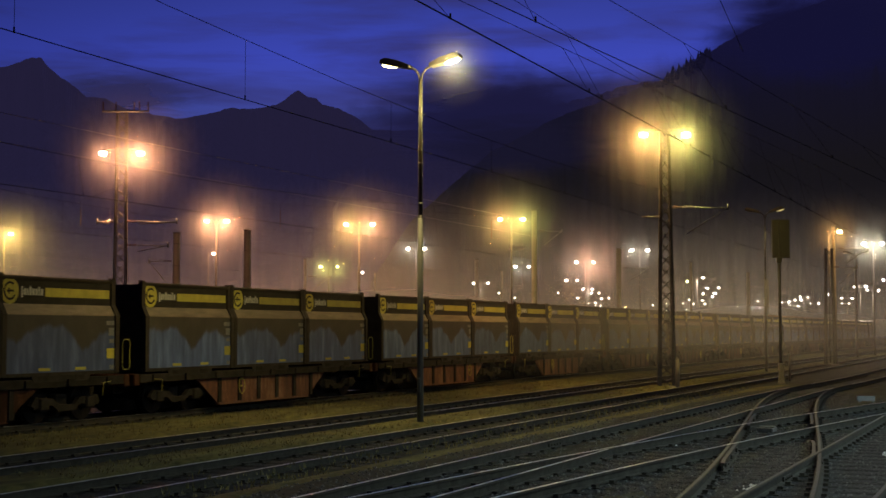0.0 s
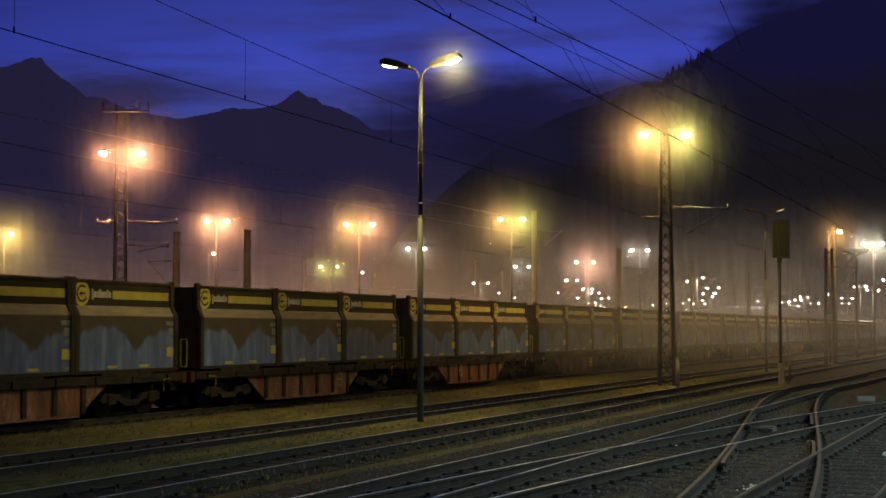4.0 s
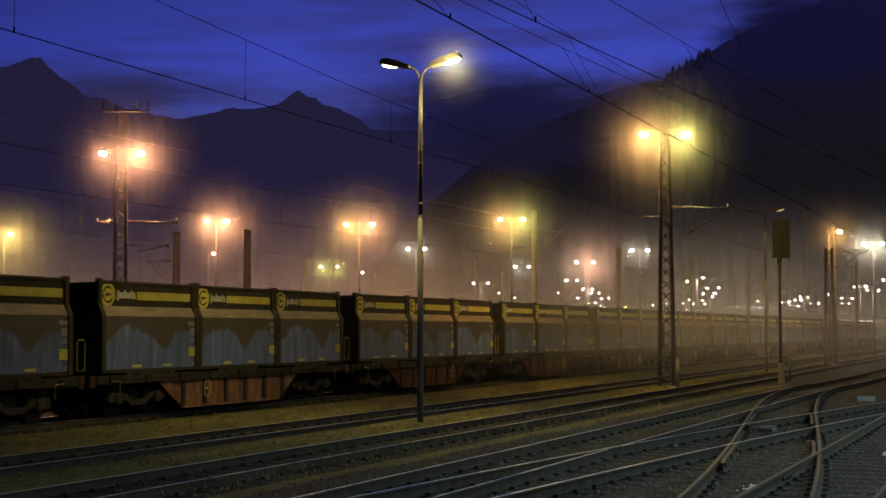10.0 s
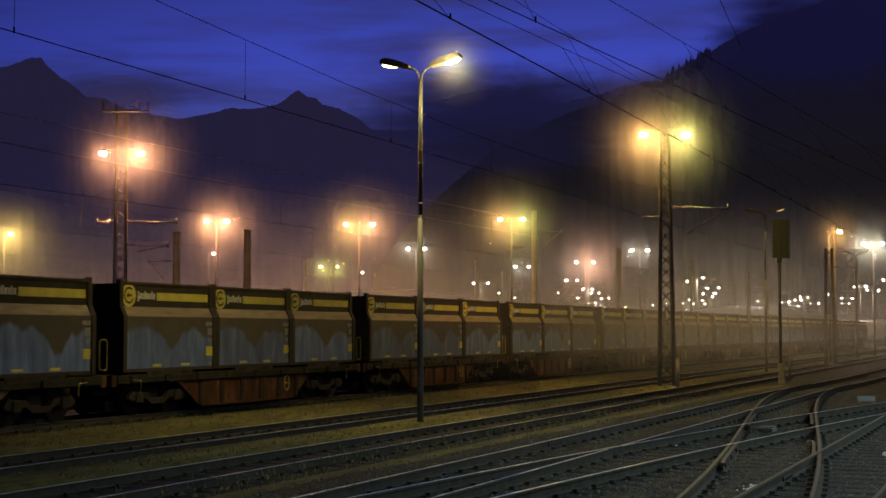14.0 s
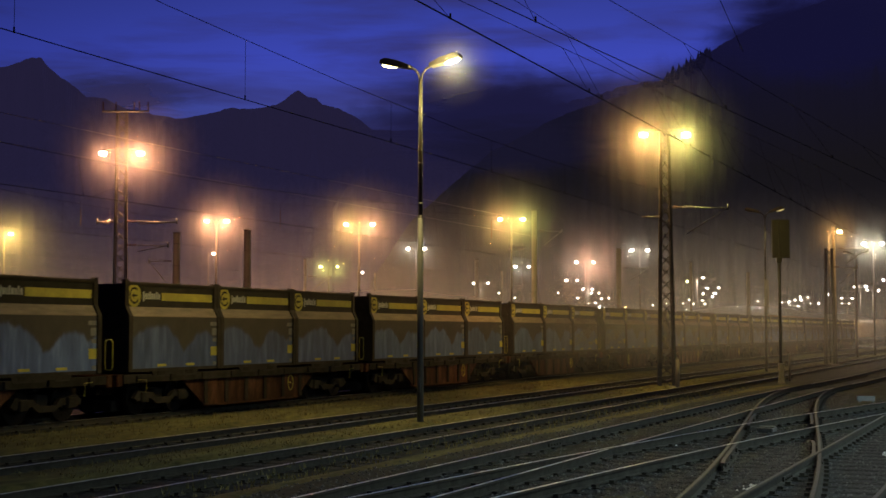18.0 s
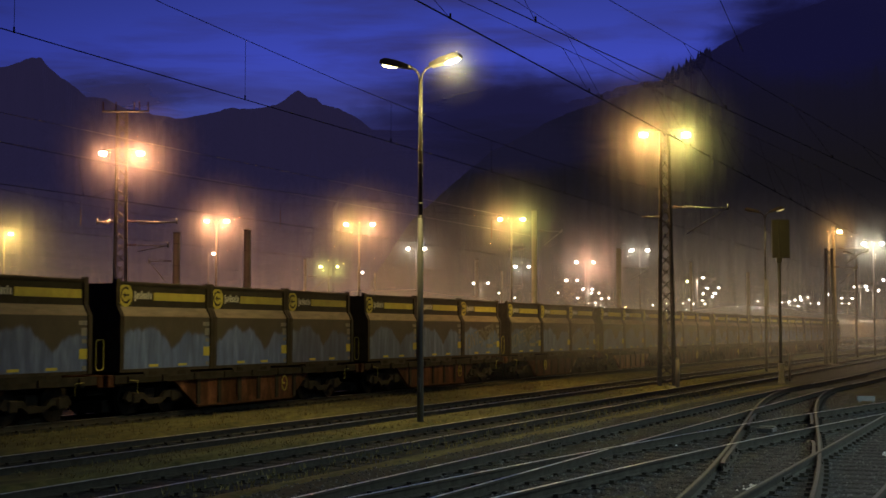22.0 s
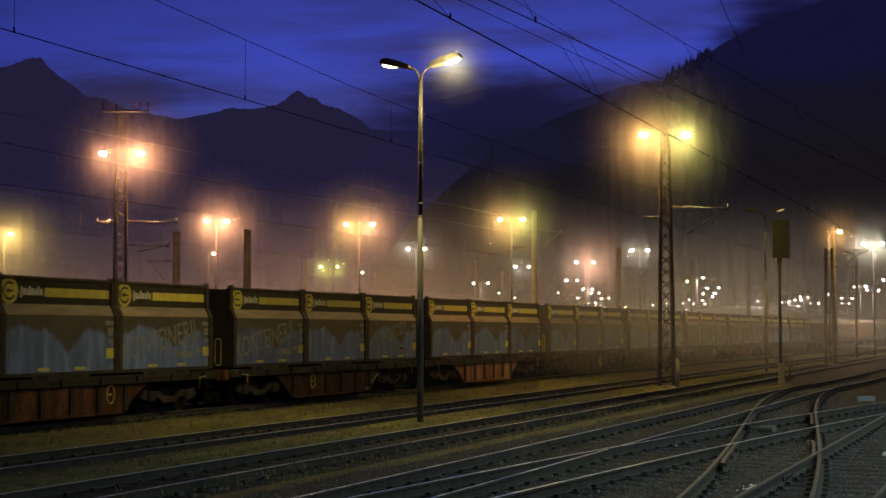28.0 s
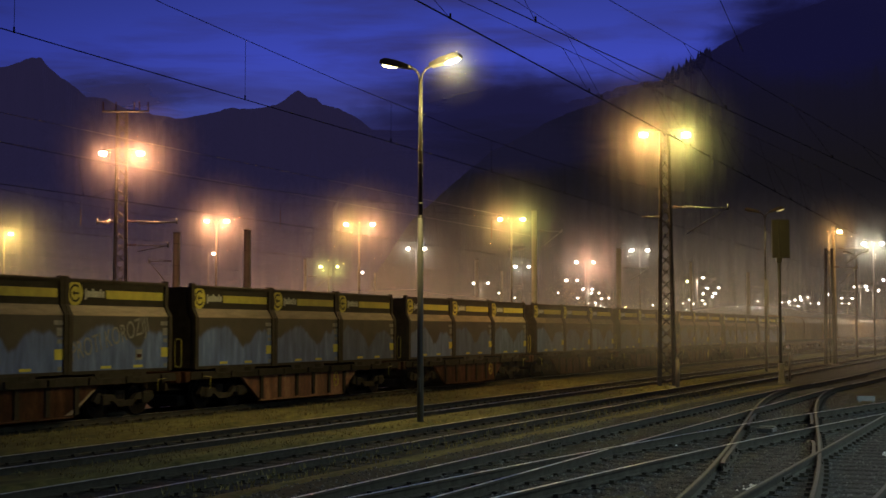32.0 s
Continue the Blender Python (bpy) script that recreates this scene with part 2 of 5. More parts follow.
M_FADED = surface("faded_lettering_paint", [(0.12, 0.12, 0.115), (0.22, 0.215, 0.205)], rough=0.7, scale=6.0)
M_DUSTY = dusty_paint()
M_RED = surface("rusty_red_wagon_paint", [(0.016, 0.0065, 0.004), (0.045, 0.017, 0.009), (0.125, 0.058, 0.03)], rough=0.65, scale=1.6, bump=0.004, stretch=(1, 1.5, 0.5), rand=0.2)
M_RUST = surface("bright_rust_on_wagon_steel", [(0.05, 0.017, 0.009), (0.125, 0.045, 0.02), (0.27, 0.15, 0.085)], rough=0.75, scale=1.6, bump=0.004, stretch=(1, 1.5, 0.5), rand=0.2)
M_CHASSIS = surface("grime_and_shade_steel", [(0.017, 0.0145, 0.0118), (0.040, 0.0335, 0.026)], rough=0.95, scale=2.2, bump=0.006, rand=0.15)
M_WHEEL = surface("worn_wheel_steel", [(0.008, 0.007, 0.006), (0.022, 0.018, 0.015)], rough=0.65, metal=0.3, scale=4.0)
M_TAN = surface("tan_wagon_paint", [(0.19, 0.10, 0.035), (0.32, 0.175, 0.07)], rough=0.7, scale=1.0, stretch=(1, 2, 0.4), rand=0.15)
M_WIRE = surface("tarnished_copper_wire", [(0.006, 0.0055, 0.005), (0.016, 0.014, 0.012)], rough=0.7, metal=0.0, scale=2.0)
M_INSUL = surface("brown_glazed_insulator", [(0.06, 0.03, 0.02), (0.11, 0.06, 0.04)], rough=0.2, scale=4.0)
M_WHITE = surface("white_board_paint", [(0.55, 0.55, 0.53), (0.75, 0.75, 0.73)], rough=0.6, scale=4.0)
M_ROCK = surface("haze_glow_rock", [(0.018, 0.018, 0.030), (0.05, 0.05, 0.075)], rough=1.0, scale=0.004, fine=0.5)
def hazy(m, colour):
    """Far land seen through blue dusk air: a plain distance whose haze is painted as a faint glow."""
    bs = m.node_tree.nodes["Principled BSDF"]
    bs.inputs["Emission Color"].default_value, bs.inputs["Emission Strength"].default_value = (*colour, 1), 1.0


# dry, dusty and grimy surfaces have hardly any sheen
for dull in (M_GROUND, M_BALLAST, M_GRASS, M_RAIL, M_SLEEPER, M_CHASSIS, M_WHEEL, M_DARK, M_UPPER, M_RED, M_WIRE):
    dull.node_tree.nodes["Principled BSDF"].inputs["Specular IOR Level"].default_value = 0.08
# blue-violet air haze given to the rock as emission
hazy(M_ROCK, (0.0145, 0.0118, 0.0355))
M_WOOD = surface("haze_glow_forest", [(0.010, 0.012, 0.010), (0.028, 0.030, 0.024)], rough=1.0, scale=0.02, fine=0.5)
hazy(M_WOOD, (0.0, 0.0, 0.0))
# the slope's haze is emitted too, bluer towards the crest
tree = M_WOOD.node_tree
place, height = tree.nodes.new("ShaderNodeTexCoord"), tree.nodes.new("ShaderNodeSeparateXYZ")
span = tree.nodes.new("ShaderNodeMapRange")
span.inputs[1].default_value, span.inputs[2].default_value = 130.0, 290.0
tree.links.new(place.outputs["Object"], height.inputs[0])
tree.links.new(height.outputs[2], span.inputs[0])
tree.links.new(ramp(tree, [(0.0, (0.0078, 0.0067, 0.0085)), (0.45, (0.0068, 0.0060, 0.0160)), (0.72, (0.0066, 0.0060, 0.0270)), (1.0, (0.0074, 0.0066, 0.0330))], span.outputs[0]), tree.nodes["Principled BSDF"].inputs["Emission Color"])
M_NEEDLE = surface("haze_glow_needles", [(0.010, 0.014, 0.010), (0.03, 0.038, 0.026)], rough=1.0, scale=0.3, rand=0.3)
# spruces emit the hill's haze colour instead of being veiled by air
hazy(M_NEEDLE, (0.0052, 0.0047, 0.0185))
WARM, AMBER, LIME, COOL, ROSE = (1.0, 0.45, 0.21), (1.0, 0.53, 0.16), (0.88, 0.80, 0.20), (1.0, 0.95, 0.84), (1.0, 0.46, 0.29)
POST, GOLD = (1.0, 0.78, 0.30), (1.0, 0.66, 0.17)
G_LAMP = {c: glow("lit_lamp_glass", c, s) for c, s in ((WARM, 60), (AMBER, 60), (LIME, 50), (COOL, 65), (ROSE, 70), (POST, 12), (GOLD, 60))}
G_WEAK = glow("dim_lamp_glass", POST, 0.6)


# ---- mesh helpers ----
def box(bm, x0, x1, y0, y1, z0, z1):
    v = [bm.verts.new((x, y, z)) for z in (z0, z1) for x, y in ((x0, y0), (x1, y0), (x1, y1), (x0, y1))]
    for f in ((0, 3, 2, 1), (4, 5, 6, 7), (0, 1, 5, 4), (1, 2, 6, 5), (2, 3, 7, 6), (3, 0, 4, 7)):
        bm.faces.new([v[i] for i in f])


def tube(bm, a, b, r0, r1=None, n=8, caps=True):
    a, b = Vector(a), Vector(b)
    r1 = r0 if r1 is None else r1
    q = (b - a).to_track_quat("Z", "Y")
    rings = []
    for p, r in ((a, r0), (b, r1)):
        rings.append([bm.verts.new(p + q @ Vector((r * math.cos(6.28319 * i / n), r * math.sin(6.28319 * i / n), 0))) for i in range(n)])
    for i in range(n):
        f = bm.faces.new((rings[0][i], rings[0][(i + 1) % n], rings[1][(i + 1) % n], rings[1][i]))
        f.smooth = n > 6
    if caps:
        bm.faces.new(rings[0][::-1])
        bm.faces.new(rings[1])


def bent(bm, points, r, n=8):
    for a, b in zip(points, points[1:]):
        tube(bm, a, b, r, r, n)


def prism(bm, outline, axis, lo, hi):
    """A closed outline in the plane across the axis, pushed from lo to hi."""
    def at(u, v, w):
        return {"x": (w, u, v), "y": (u, w, v), "z": (u, v, w)}[axis]
    a = [bm.verts.new(at(u, v, lo)) for u, v in outline]
    b = [bm.verts.new(at(u, v, hi)) for u, v in outline]
    bm.faces.new(a)
    bm.faces.new(b[::-1])
    k = len(outline)
    for i in range(k):
        bm.faces.new((a[i], b[i], b[(i + 1) % k], a[(i + 1) % k]))


def finish(name, bm, material, bevel=0.0):
    if bevel:
        bmesh.ops.bevel(bm, geom=bm.edges[:], offset=bevel, segments=1, affect="EDGES")
    bmesh.ops.recalc_face_normals(bm, faces=bm.faces[:])
    me = bpy.data.meshes.new(name)
    bm.to_mesh(me)
    bm.free()
    me.materials.append(material)
    return me


def part(name, bm, material, parent, label="", bevel=0.0):
    ob = new(name, finish(name, bm, material, bevel))
    ob.parent = parent
    if label:
        tagged(ob, label)
    return ob


def boxpart(name, material, parent, *dims, bevel=0.0, label=""):
    bm = bmesh.new()
    box(bm, *dims)
    return part(name, bm, material, parent, label, bevel)


def tubepart(name, material, parent, *ends, n=8, label=""):
    bm = bmesh.new()
    tube(bm, *ends, n=n)
    return part(name, bm, material, parent, label)


def share(name, me, parent, m):
    ob = new(name, me)
    ob.parent = parent
    ob.matrix_basis = m
    return ob


# ---- ground ----
def smooth(a, b, v):
    s = min(1.0, max(0.0, (v - a) / (b - a)))
    return s * s * (3 - 2 * s)


def ground_height(x, y):
    """The station tracks lie a step higher than the goods tracks, to fit their rails to the camera's view."""
    return 0.30 * smooth(-11.4, -9.3, x) * (1 - 0.6 * smooth(44, 70, y))


def ground():
    xs = [-4500, -2000, -900, -400, -200, -120, -80, -55, -40] + [-30 + 0.5 * i for i in range(81)] + [14, 20, 40, 90, 200, 500, 1200, 3000]
    ys = [-3000, -900, -300, -100, -50, -20, 0] + [4 + 1.0 * i for i in range(90)] + [100, 120, 150, 200, 300, 500, 900, 1600, 2800, 4800]
    bm = bmesh.new()
    rows = []
    for y in ys:
        row = []
        for x in xs:
            near = -30 <= x <= 10 and 0 < y < 94
            z = ground_height(x, y) + (0.035 * noise.noise((x * 0.7, y * 0.4, 0)) if near else 0)
            row.append(bm.verts.new((x, y, z - 0.02)))
        rows.append(row)
    for r0, r1 in zip(rows, rows[1:]):
        for i in range(len(xs) - 1):
            bm.faces.new((r0[i], r0[i + 1], r1[i + 1], r1[i])).smooth = True
    tagged(new("ground", finish("ground", bm, M_GROUND)), "dark gravel ground with dry grass between the tracks", "ground", kind="structure")


def strip(name, label, material, x0, x1, y0, y1, rise, wobble=0.25, seed=0.0):
    """A long low bank of grass or gravel with uneven edges."""
    bm = bmesh.new()
    n, rows = int((y1 - y0) / 1.2), []
    for i in range(n + 1):
        y = y0 + (y1 - y0) * i / n
        a, b = (wobble * noise.noise((seed, y * 0.35, k)) for k in (0.0, 7.0))
        row = []
        for u in (0, 0.12, 0.5, 0.88, 1):
            x = x0 + a + (x1 + b - x0 - a) * u
            h = -0.06 if u in (0, 1) else rise + 0.03 * noise.noise((x, y * 0.8, seed))
            row.append(bm.verts.new((x, y, ground_height(x, y) + h)))
        rows.append(row)
    for r0, r1 in zip(rows, rows[1:]):
        for i in range(4):
            bm.faces.new((r0[i], r0[i + 1], r1[i + 1], r1[i])).smooth = True
    return tagged(new(name, finish(name, bm, material)), label, name.split("_")[0], kind="structure")


ground()
strip("grass_verge", "strip of short dry grass beside the goods track", M_GRASS, -21.4, -18.6, -20, 300, 0.10, 0.3, 1)
strip("grass_verge", "strip of lit dry grass at the lamp posts", M_GRASS, -15.35, -13.95, -20, 300, 0.12, 0.12, 2)
strip("grass_verge", "thin strip of dry grass between the tracks", M_GRASS, -11.0, -9.5, 10, 60, 0.03, 0.3, 3)


# ---- tracks ----
BRIGHT = ((-0.014, 0.1475), (-0.0095, 0.1501), (-0.0048, 0.1515), (0, 0.152), (0.0048, 0.1515), (0.0095, 0.1501), (0.014, 0.1475))   # the narrow band that wheels polish
HEAD = ((-0.030, 0.146), (-0.024, 0.152), (0.024, 0.152), (0.030, 0.146))
FOOT = ((-0.07, 0.0), (-0.07, 0.012), (-0.012, 0.03), (-0.012, 0.105), (-0.036, 0.115), (-0.036, 0.140), (-0.031, 0.147), (0.031, 0.147), (0.036, 0.140), (0.036, 0.115), (0.012, 0.105), (0.012, 0.03), (0.07, 0.012), (0.07, 0.0))


def sweep(bm, outline, path):
    rings = []
    for i, p in enumerate(path):
        d = (path[min(i + 1, len(path) - 1)] - path[max(i - 1, 0)]).normalized()
        side = Vector((d.y, -d.x, 0))
        rings.append([bm.verts.new(p + side * u + Vector((0, 0, v))) for u, v in outline])
    k = len(outline)
    for a, b in zip(rings, rings[1:]):
        for i in range(k):
            bm.faces.new((a[i], a[(i + 1) % k], b[(i + 1) % k], b[i]))
    bm.faces.new(rings[0][::-1])
    bm.faces.new(rings[-1])


SLEEPER = bmesh.new()
box(SLEEPER, -1.3, 1.3, -0.125, 0.125, -0.14, 0.0)
SLEEPER = finish("sleeper", SLEEPER, M_SLEEPER, 0.012)


def track(label, centre, y0, y1, step, lift, near, head=None):
    """Two rails on sleepers in a ballast bed. centre: x at y. near: the stretch whose sleepers are single pieces."""
    t = tagged(new("railway_track"), label, "railway track", kind="structure")
    path = []
    y = y0
    while y <= y1 + 1e-6:
        path.append(Vector((centre(y), y, ground_height(centre(y), y) + lift)))
        y += step
    bed = bmesh.new()
    sweep(bed, ((-1.9, -0.25), (-1.45, -0.018), (1.45, -0.018), (1.9, -0.25)), path)
    part("ballast_bed", bed, M_BALLAST, t)
    for s in (-0.752, 0.752):
        line = []
        for i, p in enumerate(path):
            d = (path[min(i + 1, len(path) - 1)] - path[max(i - 1, 0)]).normalized()
            line.append(p + Vector((d.y, -d.x, 0)) * s)
        bm = bmesh.new()
        sweep(bm, FOOT, line)
        rail = part("rail", bm, M_RAIL, t)
        bm = bmesh.new()
        sweep(bm, HEAD if head else BRIGHT, line)
        top = part("rail_head", bm, head or M_RAILTOP, rail, "rail head worn by wheels")
        top.data.materials.append(M_RAIL)
        for f in top.data.polygons:
            f.use_smooth = not head
            if head and f.normal.z < 0.9:
                f.material_index = 1
    y, fix = near[0], []
    while y < near[1]:
        d = Vector((centre(y + 0.1) - centre(y - 0.1), 0.2, 0))
        m = Matrix.Translation((centre(y), y, ground_height(centre(y), y) + lift - 0.0145)) @ Matrix.Rotation(-math.atan2(d.x, d.y) + random.uniform(-0.01, 0.01), 4, "Z")
        share("sleeper", SLEEPER, t, m)
        for s in (-0.752, 0.752):
            fix.append(m @ Matrix.Translation((s, 0, 0)))
        y += 0.63
    verts, faces = [], []
    for m in fix:
        for (cx, wx, z0, z1, wy) in ((-0.105, 0.035, -0.01, 0.05, 0.06), (0.105, 0.035, -0.01, 0.05, 0.06), (0.0, 0.19, -0.012, 0.012, 0.085)):
            k = len(verts)
            verts += [m @ Vector((cx + wx * a, wy * b, z)) for z in (z0, z1) for a, b in ((-1, -1), (1, -1), (1, 1), (-1, 1))]
            faces += [tuple(k + i for i in f) for f in ((4, 5, 6, 7), (0, 1, 5, 4), (1, 2, 6, 5), (2, 3, 7, 6), (3, 0, 4, 7))]
    me = bpy.data.meshes.new("rail_fastenings")
    me.from_pydata(verts, [], faces)
    me.materials.append(M_RAIL)
    ob = tagged(new("rail_fastenings", me), kind="stuff")
    ob.parent = t
    return t


def curve_in(y):
    return -2.6 - 4.8 * smooth(6, 54, y)


def curve_out(y):
    if y < 5:
        return -7.45
    if y > 42:
        return curve_out(42) + 0.198 * (y - 42)
    return -6.75 + 0.09 * (y - 15) + 0.002 * (y - 15) ** 2


TRAIN_X = -23.4
track("goods track under the container train", lambda y: TRAIN_X, -120, 700, 20.0, 0.0, (26, 60))
track("empty goods track between grass strips", lambda y: -16.6, -60, 700, 20.0, 0.0, (20, 75))
track("empty track beside the lamp posts", lambda y: -12.6, -60, 700, 20.0, 0.003, (14, 75))
track("straight station track with worn rails", lambda y: -7.4, -40, 400, 10.0, 0.0, (11, 75))
track("curved turnout track that joins the straight one", curve_in, -10, 56, 1.0, 0.006, (11, 50), M_OLDHEAD)
track("crossover track that bears away over the turnout", curve_out, 4, 120, 1.0, 0.012, (11, 60))
track("straight track crossed by the turnout curve", lambda y: -2.55, -40, 200, 5.0, 0.018, (11, 60), M_OLDHEAD)


def check_rail(y0, y1, side, centre, lift):
    """A short guard rail inside the running rail at a crossing."""
    path = []
    for i in range(7):
        y = y0 + (y1 - y0) * i / 6
        x = centre(y) + side * (0.752 - 0.085 - (0.03 if i in (0, 6) else 0))
        path.append(Vector((x, y, ground_height(x, y) + lift + 0.004)))
    t = tagged(new("check_rail"), "short worn guard rail at a track crossing", "check rail", "check rails")
    bm = bmesh.new()
    sweep(bm, FOOT, path)
    part("web", bm, M_RAIL, t)
    bm = bmesh.new()
    sweep(bm, HEAD, path)
    part("head", bm, M_OLDHEAD, t)
    for i in (1, 3, 5):
        p = path[i]
        boxpart("spacer_block", M_RAIL, t, p.x - 0.05, p.x + 0.05, p.y - 0.06, p.y + 0.06, p.z + 0.02, p.z + 0.09)


check_rail(21.0, 25.2, -1, curve_in, 0.006)
check_rail(29.5, 33.5, -1, curve_in, 0.006)
check_rail(22.8, 26.0, 1, curve_in, 0.006)
check_rail(30.5, 34.5, 1, curve_in, 0.006)


def fishplate(x, y, lift):
    t = tagged(new("fishplate"), "rusty bolted plate at a rail joint", "rail joint", "rail joints")
    z = ground_height(x, y) + lift
    for s in (-1, 1):
        pl = boxpart("plate", M_RAIL, t, x + s * 0.030 - 0.012, x + s * 0.030 + 0.012, y - 0.35, y + 0.35, z + 0.035, z + 0.10)
        for k in range(4):
            tubepart("bolt", M_RAIL, pl, (x + s * 0.042, y - 0.24 + 0.16 * k, z + 0.068), (x + s * 0.062, y - 0.24 + 0.16 * k, z + 0.068), 0.017, n=6)


for x, y in ((-8.152, 24.5), (-6.648, 24.9), (-13.352, 31.0), (-11.848, 31.2), (-3.302, 20.2), (-8.152, 42.5), (-13.352, 46.0)):
    fishplate(x, y, 0.0)

t = tagged(new("point_machine"), "low grey point motor box beside the turnout", "point machine")
t.matrix_basis = pose(-5.3, 30.2, ground_height(-5.3, 30.2))
boxpart("case", M_LATTICE, t, -0.16, 0.16, -0.30, 0.30, -0.03, 0.09, bevel=0.02)
boxpart("lid", M_LATTICE, t, -0.17, 0.17, -0.15, 0.15, 0.088, 0.11, bevel=0.015)
tubepart("drive_rod", M_GALV, t, (-0.2, 0.1, 0.06), (-0.85, 0.1, 0.06), 0.02, n=6)

# ---- loose stones and grass ----
def islands(m, amount):
    """Vary the colour from piece to piece of a joined mesh."""
    t = m.node_tree
    bs = t.nodes["Principled BSDF"]
    col = bs.inputs["Base Color"].links[0].from_socket
    geo = t.nodes.new("ShaderNodeNewGeometry")
    vr = t.nodes.new("ShaderNodeMapRange")
    vr.inputs[3].default_value, vr.inputs[4].default_value = 1 - amount, 1 + amount
    hsv = t.nodes.new("ShaderNodeHueSaturation")
    t.links.new(geo.outputs["Random Per Island"], vr.inputs[0])
    t.links.new(vr.outputs[0], hsv.inputs["Value"])
    t.links.new(col, hsv.inputs["Color"])
    t.links.new(hsv.outputs[0], bs.inputs["Base Color"])
    return m


M_STONE = islands(surface("ballast_stone", [(0.05, 0.05, 0.044), (0.11, 0.11, 0.10)], rough=0.8, scale=6.0), 0.55)
M_PALE = islands(surface("pale_ballast_stone", [(0.07, 0.072, 0.066), (0.17, 0.17, 0.16)], rough=0.8, scale=6.0), 0.6)
M_BLADE = islands(surface("dry_grass_blade", [(0.10, 0.083, 0.028), (0.21, 0.175, 0.06)], rough=0.9, scale=3.0), 0.6)


def stones(label, count, place, size, seed, material):
    """Loose ballast: one joined heap of small eight-sided stones."""
    rng = np.random.default_rng(seed)
    base = np.array([(1, 0, 0), (-1, 0, 0), (0, 1, 0), (0, -1, 0), (0, 0, 1), (0, 0, -0.6)], float)
    tri = [(0, 2, 4), (2, 1, 4), (1, 3, 4), (3, 0, 4), (2, 0, 5), (1, 2, 5), (3, 1, 5), (0, 3, 5)]
    verts, faces = [], []
    for i in range(count):
        x, y = place(rng)
        r = size * rng.uniform(0.5, 1.3)
        a = rng.uniform(0, 6.28)
        b = base * (r * rng.uniform(0.65, 1.25, (6, 3)))
        c, s = math.cos(a), math.sin(a)
        z = ground_height(x, y) - 0.005 + 0.3 * r
        k = len(verts)
        verts += [(x + p[0] * c - p[1] * s, y + p[0] * s + p[1] * c, z + p[2] * 0.8) for p in b]
        faces += [(k + f[0], k + f[1], k + f[2]) for f in tri]
    me = bpy.data.meshes.new("loose_stones")
    me.from_pydata(verts, [], faces)
    me.materials.append(material)
    return tagged(new("loose_stones", me), label, "ballast stones", kind="stuff")


def tufts(label, count, place, tall, seed):
    """Short dry grass: blades in one joined mesh."""
    rng = np.random.default_rng(seed)
    verts, faces = [], []
    for i in range(count):
        x, y, z = place(rng)
        for j in range(3):
            a, h, w = rng.uniform(0, 6.28), tall * rng.uniform(0.4, 1.2), 0.012
            px, py = x + rng.uniform(-0.06, 0.06), y + rng.uniform(-0.06, 0.06)
            lx, ly = rng.uniform(-0.5, 0.5, 2) * h
            k = len(verts)
            verts += [(px - w * math.cos(a), py - w * math.sin(a), z), (px + w * math.cos(a), py + w * math.sin(a), z), (px + lx, py + ly, z + h)]
            faces.append((k, k + 1, k + 2))
    me = bpy.data.meshes.new("grass_tufts")
    me.from_pydata(verts, [], faces)
    me.materials.append(M_BLADE)
    return tagged(new("grass_tufts", me), label, "grass", kind="stuff")


stones("loose dark ballast stones between the near tracks", 8000, lambda r: (r.uniform(-10.5, 0.5), 13 + 34 * r.random() ** 1.5), 0.024, 5, M_STONE)
stones("pale worn ballast stones along the near rails", 5000, lambda r: (r.uniform(-9.5, 0.0), 13 + 26 * r.random() ** 1.4), 0.017, 15, M_PALE)
tufts("dry grass tufts on the verge by the train", 2600, lambda r: (r.uniform(-21.3, -18.7), r.uniform(22, 75), 0.08), 0.08, 7)
tufts("dry grass tufts round the lamp posts", 2200, lambda r: (r.uniform(-15.2, -14.0), r.uniform(18, 75), 0.10), 0.07, 8)
tufts("sparse weeds between the station tracks", 900, lambda r: (-10.4 + 0.8 * r.standard_normal(), r.uniform(14, 55), 0.18), 0.09, 9)


def pale_gravel(r):
    x, y = ((-3.5, 19.3), (-2.1, 27.5), (-2.3, 25.5), (-6.4, 26.2))[r.integers(4)]
    return x + 0.10 * r.standard_normal(), y + 0.22 * r.standard_normal()


stones("pale grit spilt on the dark ballast", 260, pale_gravel, 0.028, 11, M_WHITE)


